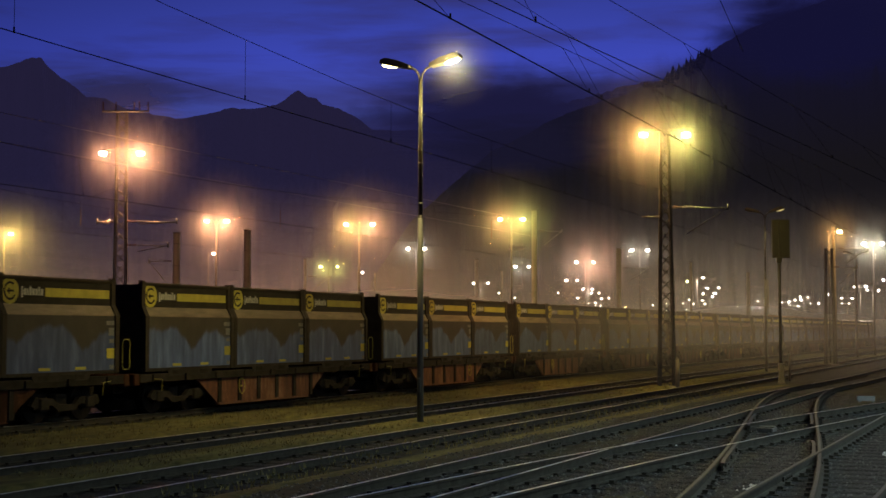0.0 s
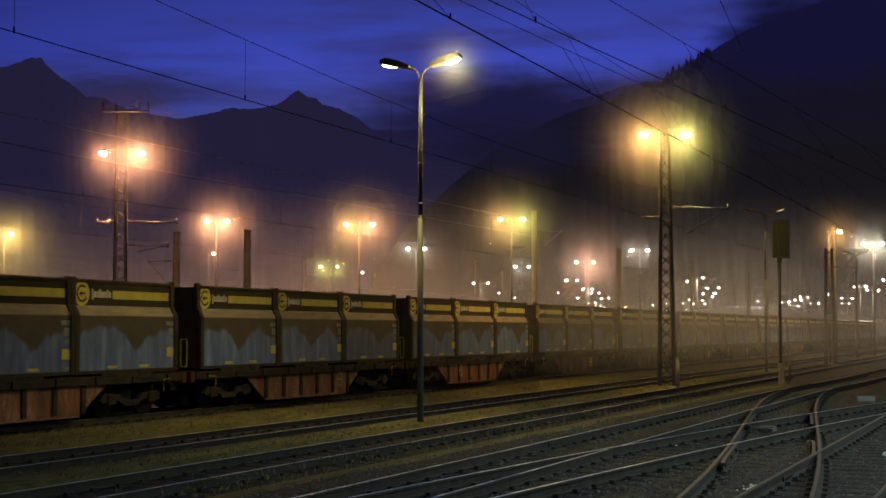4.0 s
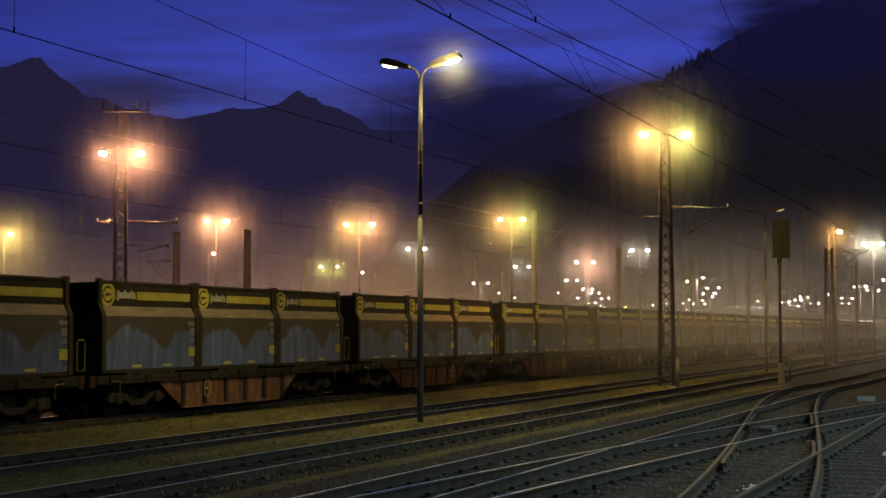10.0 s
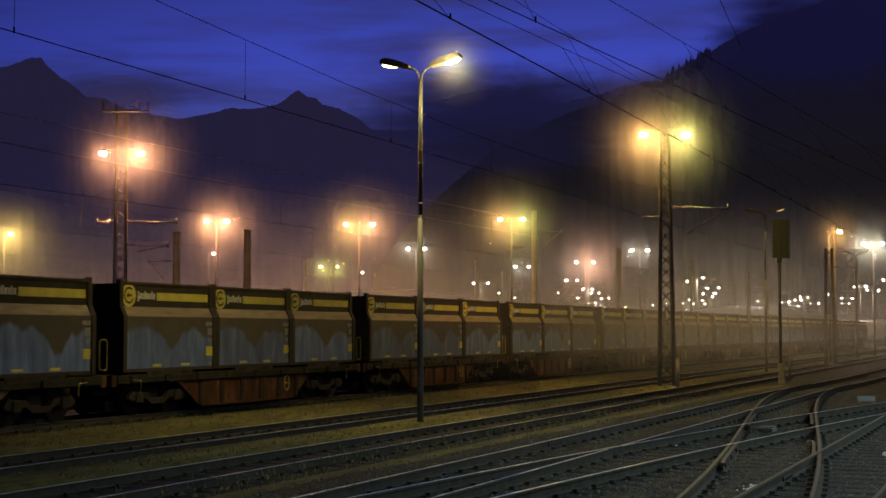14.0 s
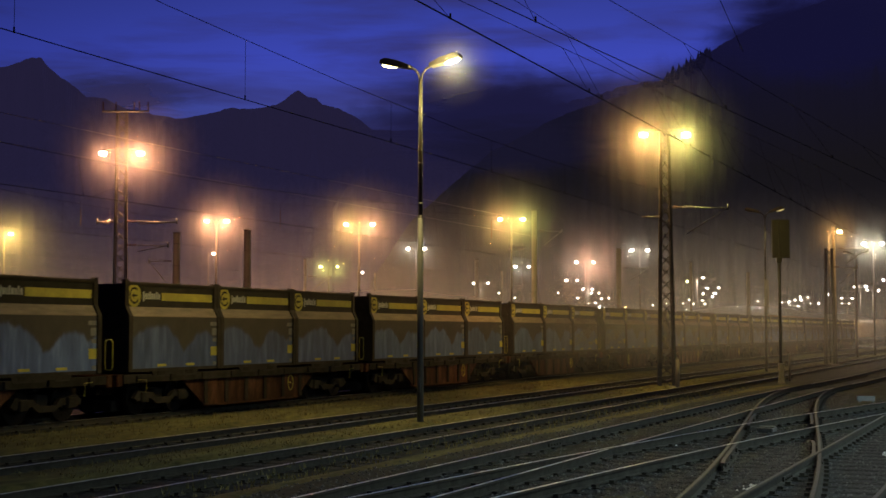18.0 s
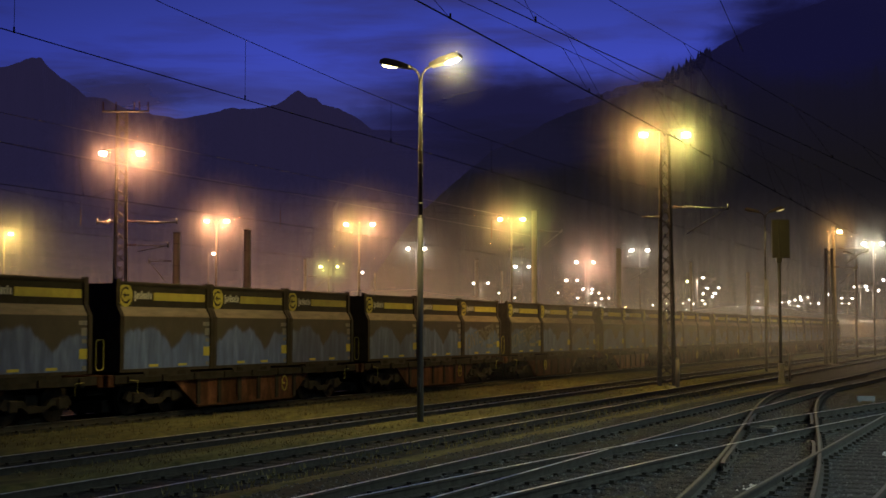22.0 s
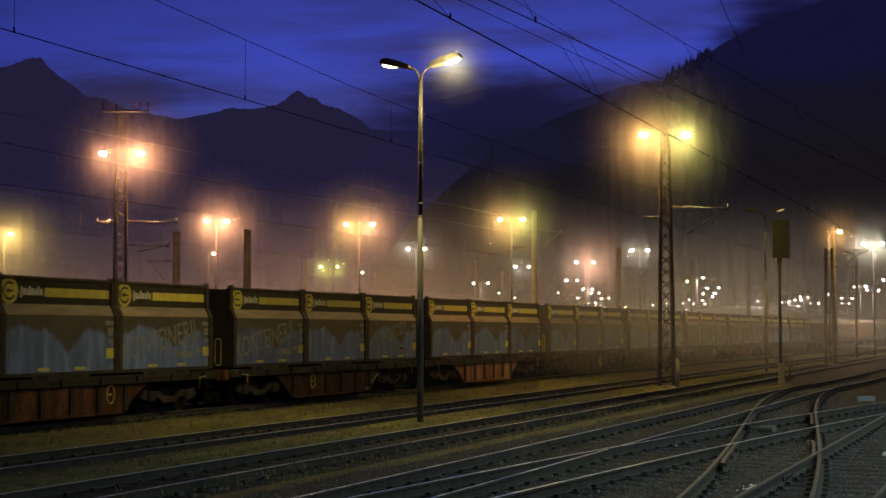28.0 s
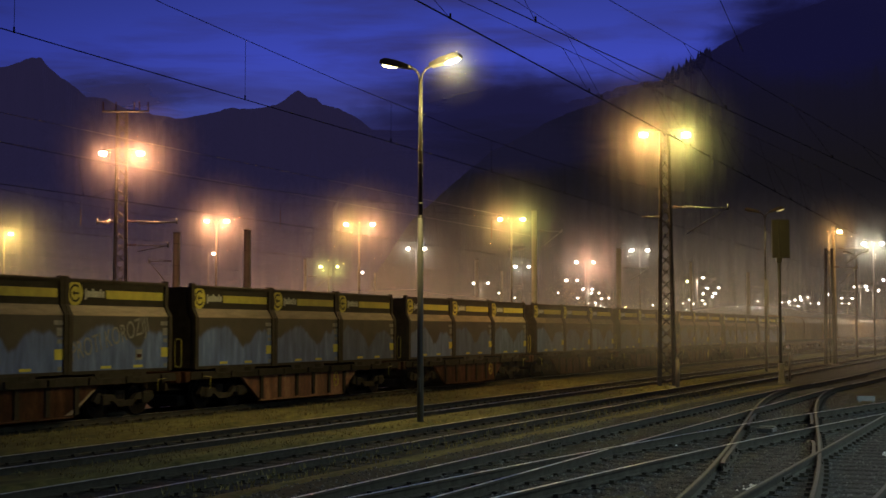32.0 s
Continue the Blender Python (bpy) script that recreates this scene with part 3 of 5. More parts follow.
# ---- distance ----
def ridge(name, label, material, crest, far, depth, grain, seed, base=-30.0):
    """A mountain range: bearing in degrees right of the view, height of the crest in degrees; slopes run down on both sides."""
    bm = bmesh.new()
    n, rows = 520, []
    for i in range(n + 1):
        b = crest[0][0] + (crest[-1][0] - crest[0][0]) * i / n
        for (b0, e0), (b1, e1) in zip(crest, crest[1:]):
            if b0 <= b <= b1:
                e = e0 + (e1 - e0) * (b - b0) / (b1 - b0)
                break
        e += grain * (noise.noise((b * 1.3, seed, 0)) * 0.6 + noise.noise((b * 5.0, seed, 3)) * 0.3 + noise.noise((b * 16.0, seed, 5)) * 0.14)
        row = []
        for j, (back, low) in enumerate(((-1.0, 0.0), (-0.6, 0.32), (-0.3, 0.64), (-0.1, 0.88), (0.0, 1.0), (0.5, 0.5), (1.0, 0.0))):
            r = far + back * depth * (1 + 0.25 * noise.noise((b * 0.9, j, seed)))
            h = base + (math.tan(radians(e)) * far - base) * low * (1 + (0.0 if low in (0, 1) else 0.18 * noise.noise((b * 2.0, j * 2.0, seed))))
            d = FW * math.cos(radians(b)) + RT * math.sin(radians(b))
            row.append(bm.verts.new(d * r + Vector((0, 0, h))))
        rows.append(row)
    for a, c in zip(rows, rows[1:]):
        for j in range(6):
            bm.faces.new((a[j], a[j + 1], c[j + 1], c[j])).smooth = True
    return tagged(new(name, finish(name, bm, material)), label, "mountain", kind="structure")


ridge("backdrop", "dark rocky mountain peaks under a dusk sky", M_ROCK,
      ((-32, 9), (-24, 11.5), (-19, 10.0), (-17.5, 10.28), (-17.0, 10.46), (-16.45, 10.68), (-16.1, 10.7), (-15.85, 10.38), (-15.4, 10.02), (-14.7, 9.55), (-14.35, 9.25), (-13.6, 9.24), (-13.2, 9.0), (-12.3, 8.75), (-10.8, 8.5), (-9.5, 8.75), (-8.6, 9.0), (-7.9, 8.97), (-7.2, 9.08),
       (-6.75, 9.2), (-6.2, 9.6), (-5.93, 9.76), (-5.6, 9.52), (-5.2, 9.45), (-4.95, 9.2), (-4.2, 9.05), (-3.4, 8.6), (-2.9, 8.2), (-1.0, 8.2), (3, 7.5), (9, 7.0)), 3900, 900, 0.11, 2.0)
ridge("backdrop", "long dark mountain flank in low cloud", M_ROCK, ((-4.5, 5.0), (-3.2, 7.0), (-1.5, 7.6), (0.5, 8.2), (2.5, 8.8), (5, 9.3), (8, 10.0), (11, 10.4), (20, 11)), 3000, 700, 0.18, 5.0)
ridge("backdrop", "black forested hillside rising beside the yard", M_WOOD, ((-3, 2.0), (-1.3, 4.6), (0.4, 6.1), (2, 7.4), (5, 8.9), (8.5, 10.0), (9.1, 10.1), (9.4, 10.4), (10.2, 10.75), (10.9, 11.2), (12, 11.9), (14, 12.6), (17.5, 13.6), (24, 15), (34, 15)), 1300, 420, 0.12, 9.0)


def spruces():
    """The row of spruces along the hill's crest, as one belt of trees."""
    bm = bmesh.new()
    rnd = random.Random(4)
    for k in range(84):
        b = 8.2 + 2.7 * (k + rnd.random()) / 84
        e = 10.0 if b < 9.0 else 10.2 + (b - 9.2) * 0.52
        r = 1290 + rnd.uniform(-25, 5)
        d = FW * math.cos(radians(b)) + RT * math.sin(radians(b))
        h = rnd.uniform(4, 8) if b < 9.1 else rnd.choice((8, 11, 14, 17)) * rnd.uniform(0.85, 1.15)
        p = d * r + Vector((0, 0, math.tan(radians(e)) * r - h * 0.45))
        tube(bm, p, p + Vector((0, 0, h * 0.25)), 0.4, 0.3, 5)
        for j in range(5):
            z0, z1, w = h * (0.12 + 0.16 * j), h * (0.42 + 0.145 * j), h * (0.20 - 0.034 * j) * rnd.uniform(0.8, 1.2)
            tube(bm, p + Vector((rnd.uniform(-0.3, 0.3), 0, z0)), p + Vector((0, 0, z1)), w, 0.05, 7)
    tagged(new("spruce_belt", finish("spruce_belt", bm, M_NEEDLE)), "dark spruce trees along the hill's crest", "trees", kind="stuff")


spruces()


def cloud(label, depth, bearing, height, wide, tall, colour, cover, grain):
    """A ragged low cloud before the mountains: metres ahead, degrees right of the view and above the level, half sizes in degrees."""
    m = bpy.data.materials.new("self_lit_dusk_cloud")
    m.use_nodes = True
    t = m.node_tree
    bs = t.nodes["Principled BSDF"]
    bs.inputs["Base Color"].default_value, bs.inputs["Roughness"].default_value = (0.05, 0.05, 0.06, 1), 1.0
    bs.inputs["Specular IOR Level"].default_value = 0.0
    # the cloud's dusk brightness is emitted by the sheet itself
    bs.inputs["Emission Color"].default_value, bs.inputs["Emission Strength"].default_value = (*colour, 1), 1.0
    tc = t.nodes.new("ShaderNodeTexCoord")
    ns = nodes_of(t, "ShaderNodeTexNoise", Scale=grain, Detail=7.0, Roughness=0.6, Distortion=0.5)
    mp = nodes_of(t, "ShaderNodeMapping", Scale=(1.0, 1.0, 2.2))
    t.links.new(tc.outputs["Object"], mp.inputs[0])
    t.links.new(mp.outputs[0], ns.inputs[0])
    far = t.nodes.new("ShaderNodeVectorMath")
    far.operation = "LENGTH"
    t.links.new(tc.outputs["Object"], far.inputs[0])
    env = t.nodes.new("ShaderNodeMath")
    env.operation = "SUBTRACT"
    env.inputs[0].default_value = 0.55
    t.links.new(far.outputs["Value"], env.inputs[1])
    total = t.nodes.new("ShaderNodeMath")
    total.operation = "MULTIPLY_ADD"
    total.inputs[1].default_value = 0.9
    t.links.new(ns.outputs[0], total.inputs[0])
    t.links.new(env.outputs[0], total.inputs[2])
    edge = smooth_range(t, far.outputs["Value"], 1.0, 0.75, 0.0, 1.0)
    t.links.new(times(t, smooth_range(t, total.outputs[0], 0.15, 0.75, 0.0, cover), edge), bs.inputs["Alpha"])
    bm = bmesh.new()
    cols = [[bm.verts.new((-1 + 0.2 * i, 0, -1 + 0.2 * j)) for j in range(11)] for i in range(11)]
    for a, b in zip(cols, cols[1:]):
        for j in range(10):
            bm.faces.new((a[j], b[j], b[j + 1], a[j + 1]))
    ob = tagged(new("cloud", finish("cloud", bm, m)), label, "cloud", kind="structure")
    ob.matrix_basis = Matrix.Translation(FW * depth + RT * (depth * math.tan(radians(bearing))) + Vector((0, 0, EYE + depth * math.tan(radians(height))))) @ Matrix.Rotation(YAW, 4, "Z") \
        @ Matrix.Diagonal((depth * math.tan(radians(wide)), 1, depth * math.tan(radians(tall)), 1))


YAW = math.atan2(RT.y, RT.x)
cloud("ragged grey-blue cloud between two peaks", 4650, -13.0, 9.55, 4.6, 1.5, (0.022, 0.022, 0.085), 0.95, 1.9)
cloud("dark low cloud lying on the mountain flank", 2650, 2.5, 8.7, 8.0, 3.0, (0.0105, 0.0096, 0.042), 1.0, 1.45)
# a glowing haze sheet added to blur the hill's outline
cloud("thin haze sheet softening the forested slope's edge", 1120, 3.2, 7.5, 5.5, 1.9, (0.0085, 0.0076, 0.0235), 0.8, 1.5)
cloud("dark low cloud over the hill's crest", 1130, 15.2, 12.0, 6.5, 3.2, (0.0062, 0.0058, 0.031), 1.0, 1.6)


# ---- lamps ----
def bowl_mesh(name, colour):
    bm = bmesh.new()
    bmesh.ops.create_uvsphere(bm, u_segments=14, v_segments=8, radius=1.0)
    for v in bm.verts:
        v.co = Vector((v.co.x * 0.19, v.co.y * 0.17, v.co.z * (0.15 if v.co.z < 0 else 0.08)))
    for f in bm.faces:
        f.smooth = True
    return finish(name, bm, G_LAMP[colour])


def hood_mesh():
    bm = bmesh.new()
    prism(bm, ((-0.16, 0.06), (0.16, 0.06), (0.13, 0.10), (0.06, 0.13), (-0.06, 0.13), (-0.13, 0.10)), "y", -0.10, 0.10)
    return finish("hood", bm, M_LATTICE, 0.02)


BOWL = {c: bowl_mesh("glass_bowl", c) for c in (WARM, AMBER, LIME, COOL, ROSE, GOLD)}
HOOD = hood_mesh()


TINT = {COOL: (1.0, 0.84, 0.60)}   # warm light cast by the white-glass lamps, chosen to brown the mist


def light_at(place, colour, watts, size=0.12, kind="POINT", lean=0.0):
    d = bpy.data.lights.new("lamp_light", kind)
    if kind == "SPOT":
        d.spot_size, d.spot_blend = radians(122 if place[0] < 0 else 166), 1.0 if place[0] < 0 else 0.5
    d.energy, d.color, d.shadow_soft_size = watts, TINT.get(colour, colour), size + 0.12
    ob = new("lamp_light", d)
    ob.matrix_basis = Matrix.Translation(place) @ Matrix.Rotation(radians(lean), 4, "Y")
    return ob


def lamp_head(parent, place, colour, turn=0.0):
    hd = share("lamp_head", HOOD, parent, Matrix.Translation(place) @ Matrix.Rotation(turn, 4, "Z"))
    share("glass_bowl", BOWL[colour], hd, Matrix.Translation((0, 0, 0.0))).visible_shadow = False


def yard_light(x, y, span, left, right, watts=0.0, height=10.7, r=0.10, reach=0.6, label="tall yard light with two lit floodlights"):
    """A tube mast with a cross arm and one or two floodlights; the arm lies across the yard."""
    t = tagged(new("yard_light"), label if span else "tall yard light with one lit floodlight", "yard light", "yard lights")
    t.matrix_basis = Matrix.Translation((x, y, 0)) @ Matrix.Rotation(YAW, 4, "Z")
    tubepart("mast", M_LATTICE, t, (0, 0, -0.1), (0, 0, height + 0.1), r, r * 0.6)
    half = span / 2 if span else reach
    bm = bmesh.new()
    if span:
        bent(bm, ((-half, 0, height + 0.16), (-half * 0.4, 0, height + 0.05), (0, 0, height - 0.35)), 0.035, 6)
    bent(bm, ((half, 0, height + 0.16), (half * 0.4, 0, height + 0.05), (0, 0, height - 0.35)), 0.035, 6)
    part("bracket", bm, M_LATTICE, t)
    heads = ([(-half, left)] if span else []) + [(half, right)]
    for dx, c in heads:
        lamp_head(t, (dx, 0, height), c)
        if watts:
            light_at(Vector((x, y, 0)) + RT * dx + Vector((0, 0, height - 0.10)), c, watts * (0.1 if c == COOL and right == ROSE else 1.0))
    return t


# the second and third rows of yard lights, which the mist spreads
for x, y, span, a, b in ((-56.7, 90.6, 1.5, WARM, WARM), (-48.3, 97.8, 2.06, AMBER, WARM), (-35.7, 97.7, 1.7, AMBER, LIME), (-81.0, 95.7, 0, GOLD, GOLD)):
    yard_light(x, y, span, a, b, LAMP * (0.95 if b == LIME else 1.4))
for x, y, span, a, b in ((-81.6, 128.8, 0, ROSE, ROSE), (-57.3, 128.9, 1.6, COOL, COOL), (-37.4, 140.6, 1.62, COOL, COOL), (-14.1, 138.3, 1.7, COOL, COOL),
                         (-83.8, 160.9, 2.18, LIME, LIME), (-60.9, 170.6, 1.67, COOL, COOL), (-49.9, 162.3, 2.04, COOL, ROSE), (-88.1, 178.0, 0, COOL, COOL)):
    yard_light(x, y, span, a, b, LAMP * (3.4 if b == ROSE and span else 0.9 if x > -20 else 0.7 if a == LIME else 0.22))
yard_light(-13.53, 102.8, 0, AMBER, AMBER, LAMP * 1.0, 9.5, 0.06, 0.8)
# far rows down the yard
FAR_A = ((-88.3, 226.2, 2.5), (-101.6, 255.7, 0), (-109, 288.3, 0), (-120, 329.1, 0), (-96.9, 293.4, 0), (-69.7, 219.3, 1.7), (-80.8, 264.5, 1.8), (-89, 296.8, 1.7),
         (-105.9, 341.6, 1.9), (-100.5, 343.9, 2.0), (-120.1, 397.5, 2), (-134.7, 452.5, 1.7), (-139.9, 474.6, 2), (-113.3, 439.4, 0), (-104.7, 422.7, 0), (-136.2, 548.3, 2))
FAR_B = ((-48.7, 217.6, 2), (-57.4, 270.4, 2.2), (-66, 306.5, 2.6), (-72.3, 336.8, 0), (-83.7, 372.1, 3.4), (-96.4, 416.6, 1.9), (-94.9, 426.8, 3.4), (-111.6, 486.5, 1.8),
         (-128.5, 551.6, 0), (-92.4, 470.4, 0), (-71.5, 392.6, 0), (-94.6, 520.4, 2.5), (-103.3, 596.9, 0), (-66.4, 411.3, 1.8), (-58.5, 382.7, 1.7), (-52.3, 351.3, 1.9))
FAR_C = ((-74.5, 477.9, 2.3), (-61.1, 431.5, 2.4), (-43.7, 326.2, 0), (-44.1, 367.7, 2.6), (-53.8, 444.2, 2.1), (-30, 270.8, 2.1), (-30.6, 298.2, 2.3), (-22, 238, 1.6))
for row in (FAR_A, FAR_B, FAR_C):
    for i, (x, y, span) in enumerate(row):
        yard_light(x, y, span, COOL, COOL, LAMP * (3.4 if x > -31 else 1.4 if i % 3 == 0 else 0.0))
for x, y in ((-132.8, 477.6), (-114, 557.7), (-62.3, 483), (-54.1, 231.6)):
    yard_light(x, y, 0, AMBER, AMBER if y != 231.6 else LIME)


def lamp_post(x, y, lit, colour=POST):
    """A stepped steel post with two long street luminaires set in a V."""
    g = ground_height(x, y) + 0.08
    t = tagged(new("lamp_post"), "tall galvanised lamp post with two lit luminaires" if lit else "tall galvanised lamp post with two dim luminaires", "lamp post", "lamp posts")
    t.matrix_basis = pose(x, y, g)
    tubepart("lower_pole", M_POSTFOOT, t, (0, 0, -0.3), (0, 0, 5.25), 0.082, 0.074, n=16)
    tubepart("upper_pole", M_POST, t, (0, 0, 5.25), (0, 0, 8.75), 0.058, 0.05, n=16)
    for z, r in ((5.25, 0.0765), (6.62, 0.0595), (5.58, 0.0595)):
        tubepart("collar", M_GALV, t, (0, 0, z - 0.03), (0, 0, z + 0.03), r, r, n=16)
    boxpart("hatch", M_POSTFOOT, t, -0.04, 0.04, -0.09, -0.07, 0.8, 1.15, bevel=0.008)
    for s in (-1, 1):
        bm = bmesh.new()
        bent(bm, ((0.02 * s, 0, 8.5), (0.02 * s, 0, 8.78), (0.06 * s, 0, 8.93), (0.15 * s, 0, 9.05), (0.34 * s, 0, 9.13)), 0.03, 8)
        part("arm", bm, M_LATTICE, t)
        m = Matrix.Translation((0.28 * s, 0, 9.10)) @ Matrix.Rotation(-radians(11) * s, 4, "Y")
        bm = bmesh.new()
        prism(bm, [(s * u, v) for u, v in ((0, -0.03), (0, 0.07), (0.35, 0.14), (0.72, 0.17), (0.86, 0.10), (0.86, 0.0), (0.42, -0.03))], "y", -0.14, 0.14)
        hd = part("luminaire", bm, M_LATTICE, t, bevel=0.02)
        hd.matrix_basis = m
        bm = bmesh.new()
        bmesh.ops.create_uvsphere(bm, u_segments=16, v_segments=8, radius=1.0)
        for v in bm.verts:
            v.co = Vector((s * 0.60 + v.co.x * 0.23, v.co.y * 0.115, -0.015 + v.co.z * 0.06))
        part("lens", bm, (G_LAMP[POST] if lit > 0.5 else G_WEAK if s > 0 else M_GALV) if lit else M_WHITE, hd)
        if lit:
            if x < 0 and s > 0 and lit > 0.5:   # bare point light on the camera side, for the halo disc there
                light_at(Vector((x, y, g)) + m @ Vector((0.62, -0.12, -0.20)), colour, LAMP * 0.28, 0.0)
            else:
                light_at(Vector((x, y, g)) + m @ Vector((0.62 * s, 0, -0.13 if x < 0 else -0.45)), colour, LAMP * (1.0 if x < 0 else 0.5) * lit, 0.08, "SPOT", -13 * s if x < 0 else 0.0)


lamp_post(-14.43, 32.74, 1.0)
# two unseen posts added on the right as cool fill for foreground and train
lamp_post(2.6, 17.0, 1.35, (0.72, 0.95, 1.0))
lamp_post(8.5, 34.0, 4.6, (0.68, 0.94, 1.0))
lamp_post(-14.16, 80.8, 0.32)
lamp_post(-14.5, 127.7, 0)


# ---- catenary masts ----
def lattice(name, x, y, height, w0, w1, label, turn=0.0, thick=0.05):
    """Two channel legs tied by crossed flat bars."""
    t = tagged(new(name), label, "catenary mast", "catenary masts")
    t.matrix_basis = Matrix.Translation((x, y, ground_height(x, y))) @ Matrix.Rotation(turn, 4, "Z")
    for s in (-1, 1):
        for d in (-1, 1):
            bm = bmesh.new()
            a, b = Vector((s * w0 / 2, d * w0 * 0.36, -0.2)), Vector((s * w1 / 2, d * w1 * 0.36, height))
            tube(bm, a, b, thick, thick * 0.76, 4)
            part("leg", bm, M_LATTICE, t)
    n = int(height / 0.5)
    for i in range(n):
        z0, z1 = height * i / n, height * (i + 1) / n
        f0, f1 = (w0 + (w1 - w0) * i / n) / 2, (w0 + (w1 - w0) * (i + 1) / n) / 2
        for d in (-1, 1):
            bm = bmesh.new()
            tube(bm, (-f0, d * f0 * 0.72, z0), (f1, d * f1 * 0.72, z1), 0.015, 0.015, 4)
            tube(bm, (f0, d * f0 * 0.72, z0), (-f1, d * f1 * 0.72, z1), 0.015, 0.015, 4)
            part("lacing_bar", bm, M_LATTICE, t)
    tubepart("foundation", M_CONCRETE, t, (0, 0, -0.4), (0, 0, 0.12), w0 * 0.95, w0 * 0.9, n=8)
    return t


def insulator(parent, a, b, r=0.07):
    bm = bmesh.new()
    a, b = Vector(a), Vector(b)
    tube(bm, a, b, 0.02, 0.02, 6)
    for i in range(6):
        p = a + (b - a) * (i + 0.5) / 6
        d = (b - a).normalized() * 0.012
        tube(bm, p - d, p + d, r, r * 0.8, 8)
    return part("insulator", bm, M_INSUL, parent)


def bracket(parent, reach, z, drop=1.15):
    """A registration arm with stay and insulators, reaching along +x of the mast."""
    s = 1 if reach > 0 else -1
    insulator(parent, (0.28 * s, 0, z), (0.75 * s, 0, z))
    tubepart("cantilever", M_GALV, parent, (0.75 * s, 0, z), (reach, 0, z - 0.05), 0.024)
    tubepart("stay", M_GALV, parent, (0.35 * s + reach * 0.2, 0, z - drop), (reach, 0, z - 0.02), 0.026)
    tubepart("end_fitting", M_GALV, parent, (reach, 0, z - 0.12), (reach, 0, z + 0.14), 0.04)


def floodlights(mast, x, y, z, reach, colours, powers):
    for s, c, watts in zip((-1, 1), colours, powers):
        tubepart("lamp_arm", M_LATTICE, mast, (0.15 * s, 0, z + 0.18), (reach * s, 0, z + 0.18), 0.03)
        lamp_head(mast, (reach * s, 0, z), c)
        light_at(Vector((x, y, ground_height(x, y))) + RT * reach * s + Vector((0, 0, z - 0.10)), c, watts)


m = lattice("catenary_mast", -14.35, 58.2, 10.8, 0.62, 0.30, "dark lattice catenary mast with two lit floodlights", YAW, 0.078)
floodlights(m, -14.35, 58.2, 10.74, 0.9, (AMBER, LIME), (LAMP * 1.3, LAMP * 1.15))
bracket(m, 2.65, 7.65)
tubepart("stub_arm", M_GALV, m, (-0.2, 0, 7.25), (-1.0, 0, 7.22), 0.03)
m = lattice("catenary_mast", -13.35, 101.4, 8.2, 0.66, 0.40, "far dark lattice catenary mast", YAW, 0.08)
bracket(m, 2.0, 6.9)
m = lattice("catenary_mast", -39.1, 54.2, 12.6, 0.58, 0.42, "tall dark lattice mast with floodlights and a crossarm", YAW)
floodlights(m, -39.1, 54.2, 10.7, 0.88, (WARM, WARM), (LAMP * 0.7, LAMP * 1.7))
tubepart("crossarm", M_LATTICE, m, (-0.95, 0, 12.65), (1.25, 0, 12.65), 0.05)
for dx in (-0.9, -0.3, 0.55, 0.8, 1.2):
    insulator(m, (dx, 0, 12.65), (dx, 0, 13.1), 0.06)
bracket(m, 2.6, 7.5, 0.12)
bracket(m, -1.1, 7.5, 0.10)
bracket(m, 2.2, 6.4, 0.30)


def concrete_mast(x, y, height, w, label, arm=0.0):
    t = tagged(new("concrete_mast"), label, "catenary mast", "catenary masts")
    t.matrix_basis = Matrix.Translation((x, y, 0)) @ Matrix.Rotation(YAW, 4, "Z")
    bm = bmesh.new()
    tube(bm, (0, 0, -0.3), (0, 0, height), w * 0.62, w * 0.5, 8)
    part("shaft", bm, M_CONCRETE, t)
    tubepart("cap", M_LATTICE, t, (0, 0, height), (0, 0, height + 0.08), w * 0.55)
    if arm:
        bracket(t, arm, height - 1.6)
    return t


for x, y, h, arm in ((-43.4, 72.8, 8.4, 0), (-46.2, 69.5, 8.1, -1.6), (-36.8, 106.0, 12.0, 2.2), (-13.9, 108.3, 10.2, 2.6), (-32.8, 116.4, 9.4, 2.5), (-30, 160, 9, 2.4), (-55, 139.6, 10, 0)):
    concrete_mast(x, y, h, 0.28 if x > -20 else 0.40, "pale concrete catenary mast" + (" with a bracket arm" if arm else ""), arm)
for x, y in ((-31.5, 138), (-33, 190), (-18, 158), (-18, 208), (-24, 188), (-56, 150), (-64, 118), (-72, 150)):
    concrete_mast(x, y, 9.2, 0.26, "far concrete catenary mast with a bracket arm", 2.4)


# ---- wires ----
def cable(bm, points, r, n=6):
    """One unbroken wire along the track."""
    rings = [[bm.verts.new(p + Vector((r * math.cos(6.2832 * k / n), 0, r * math.sin(6.2832 * k / n)))) for k in range(n)] for p in points]
    for a, b in zip(rings, rings[1:]):
        for k in range(n):
            bm.faces.new((a[k], a[(k + 1) % n], b[(k + 1) % n], b[k])).smooth = True


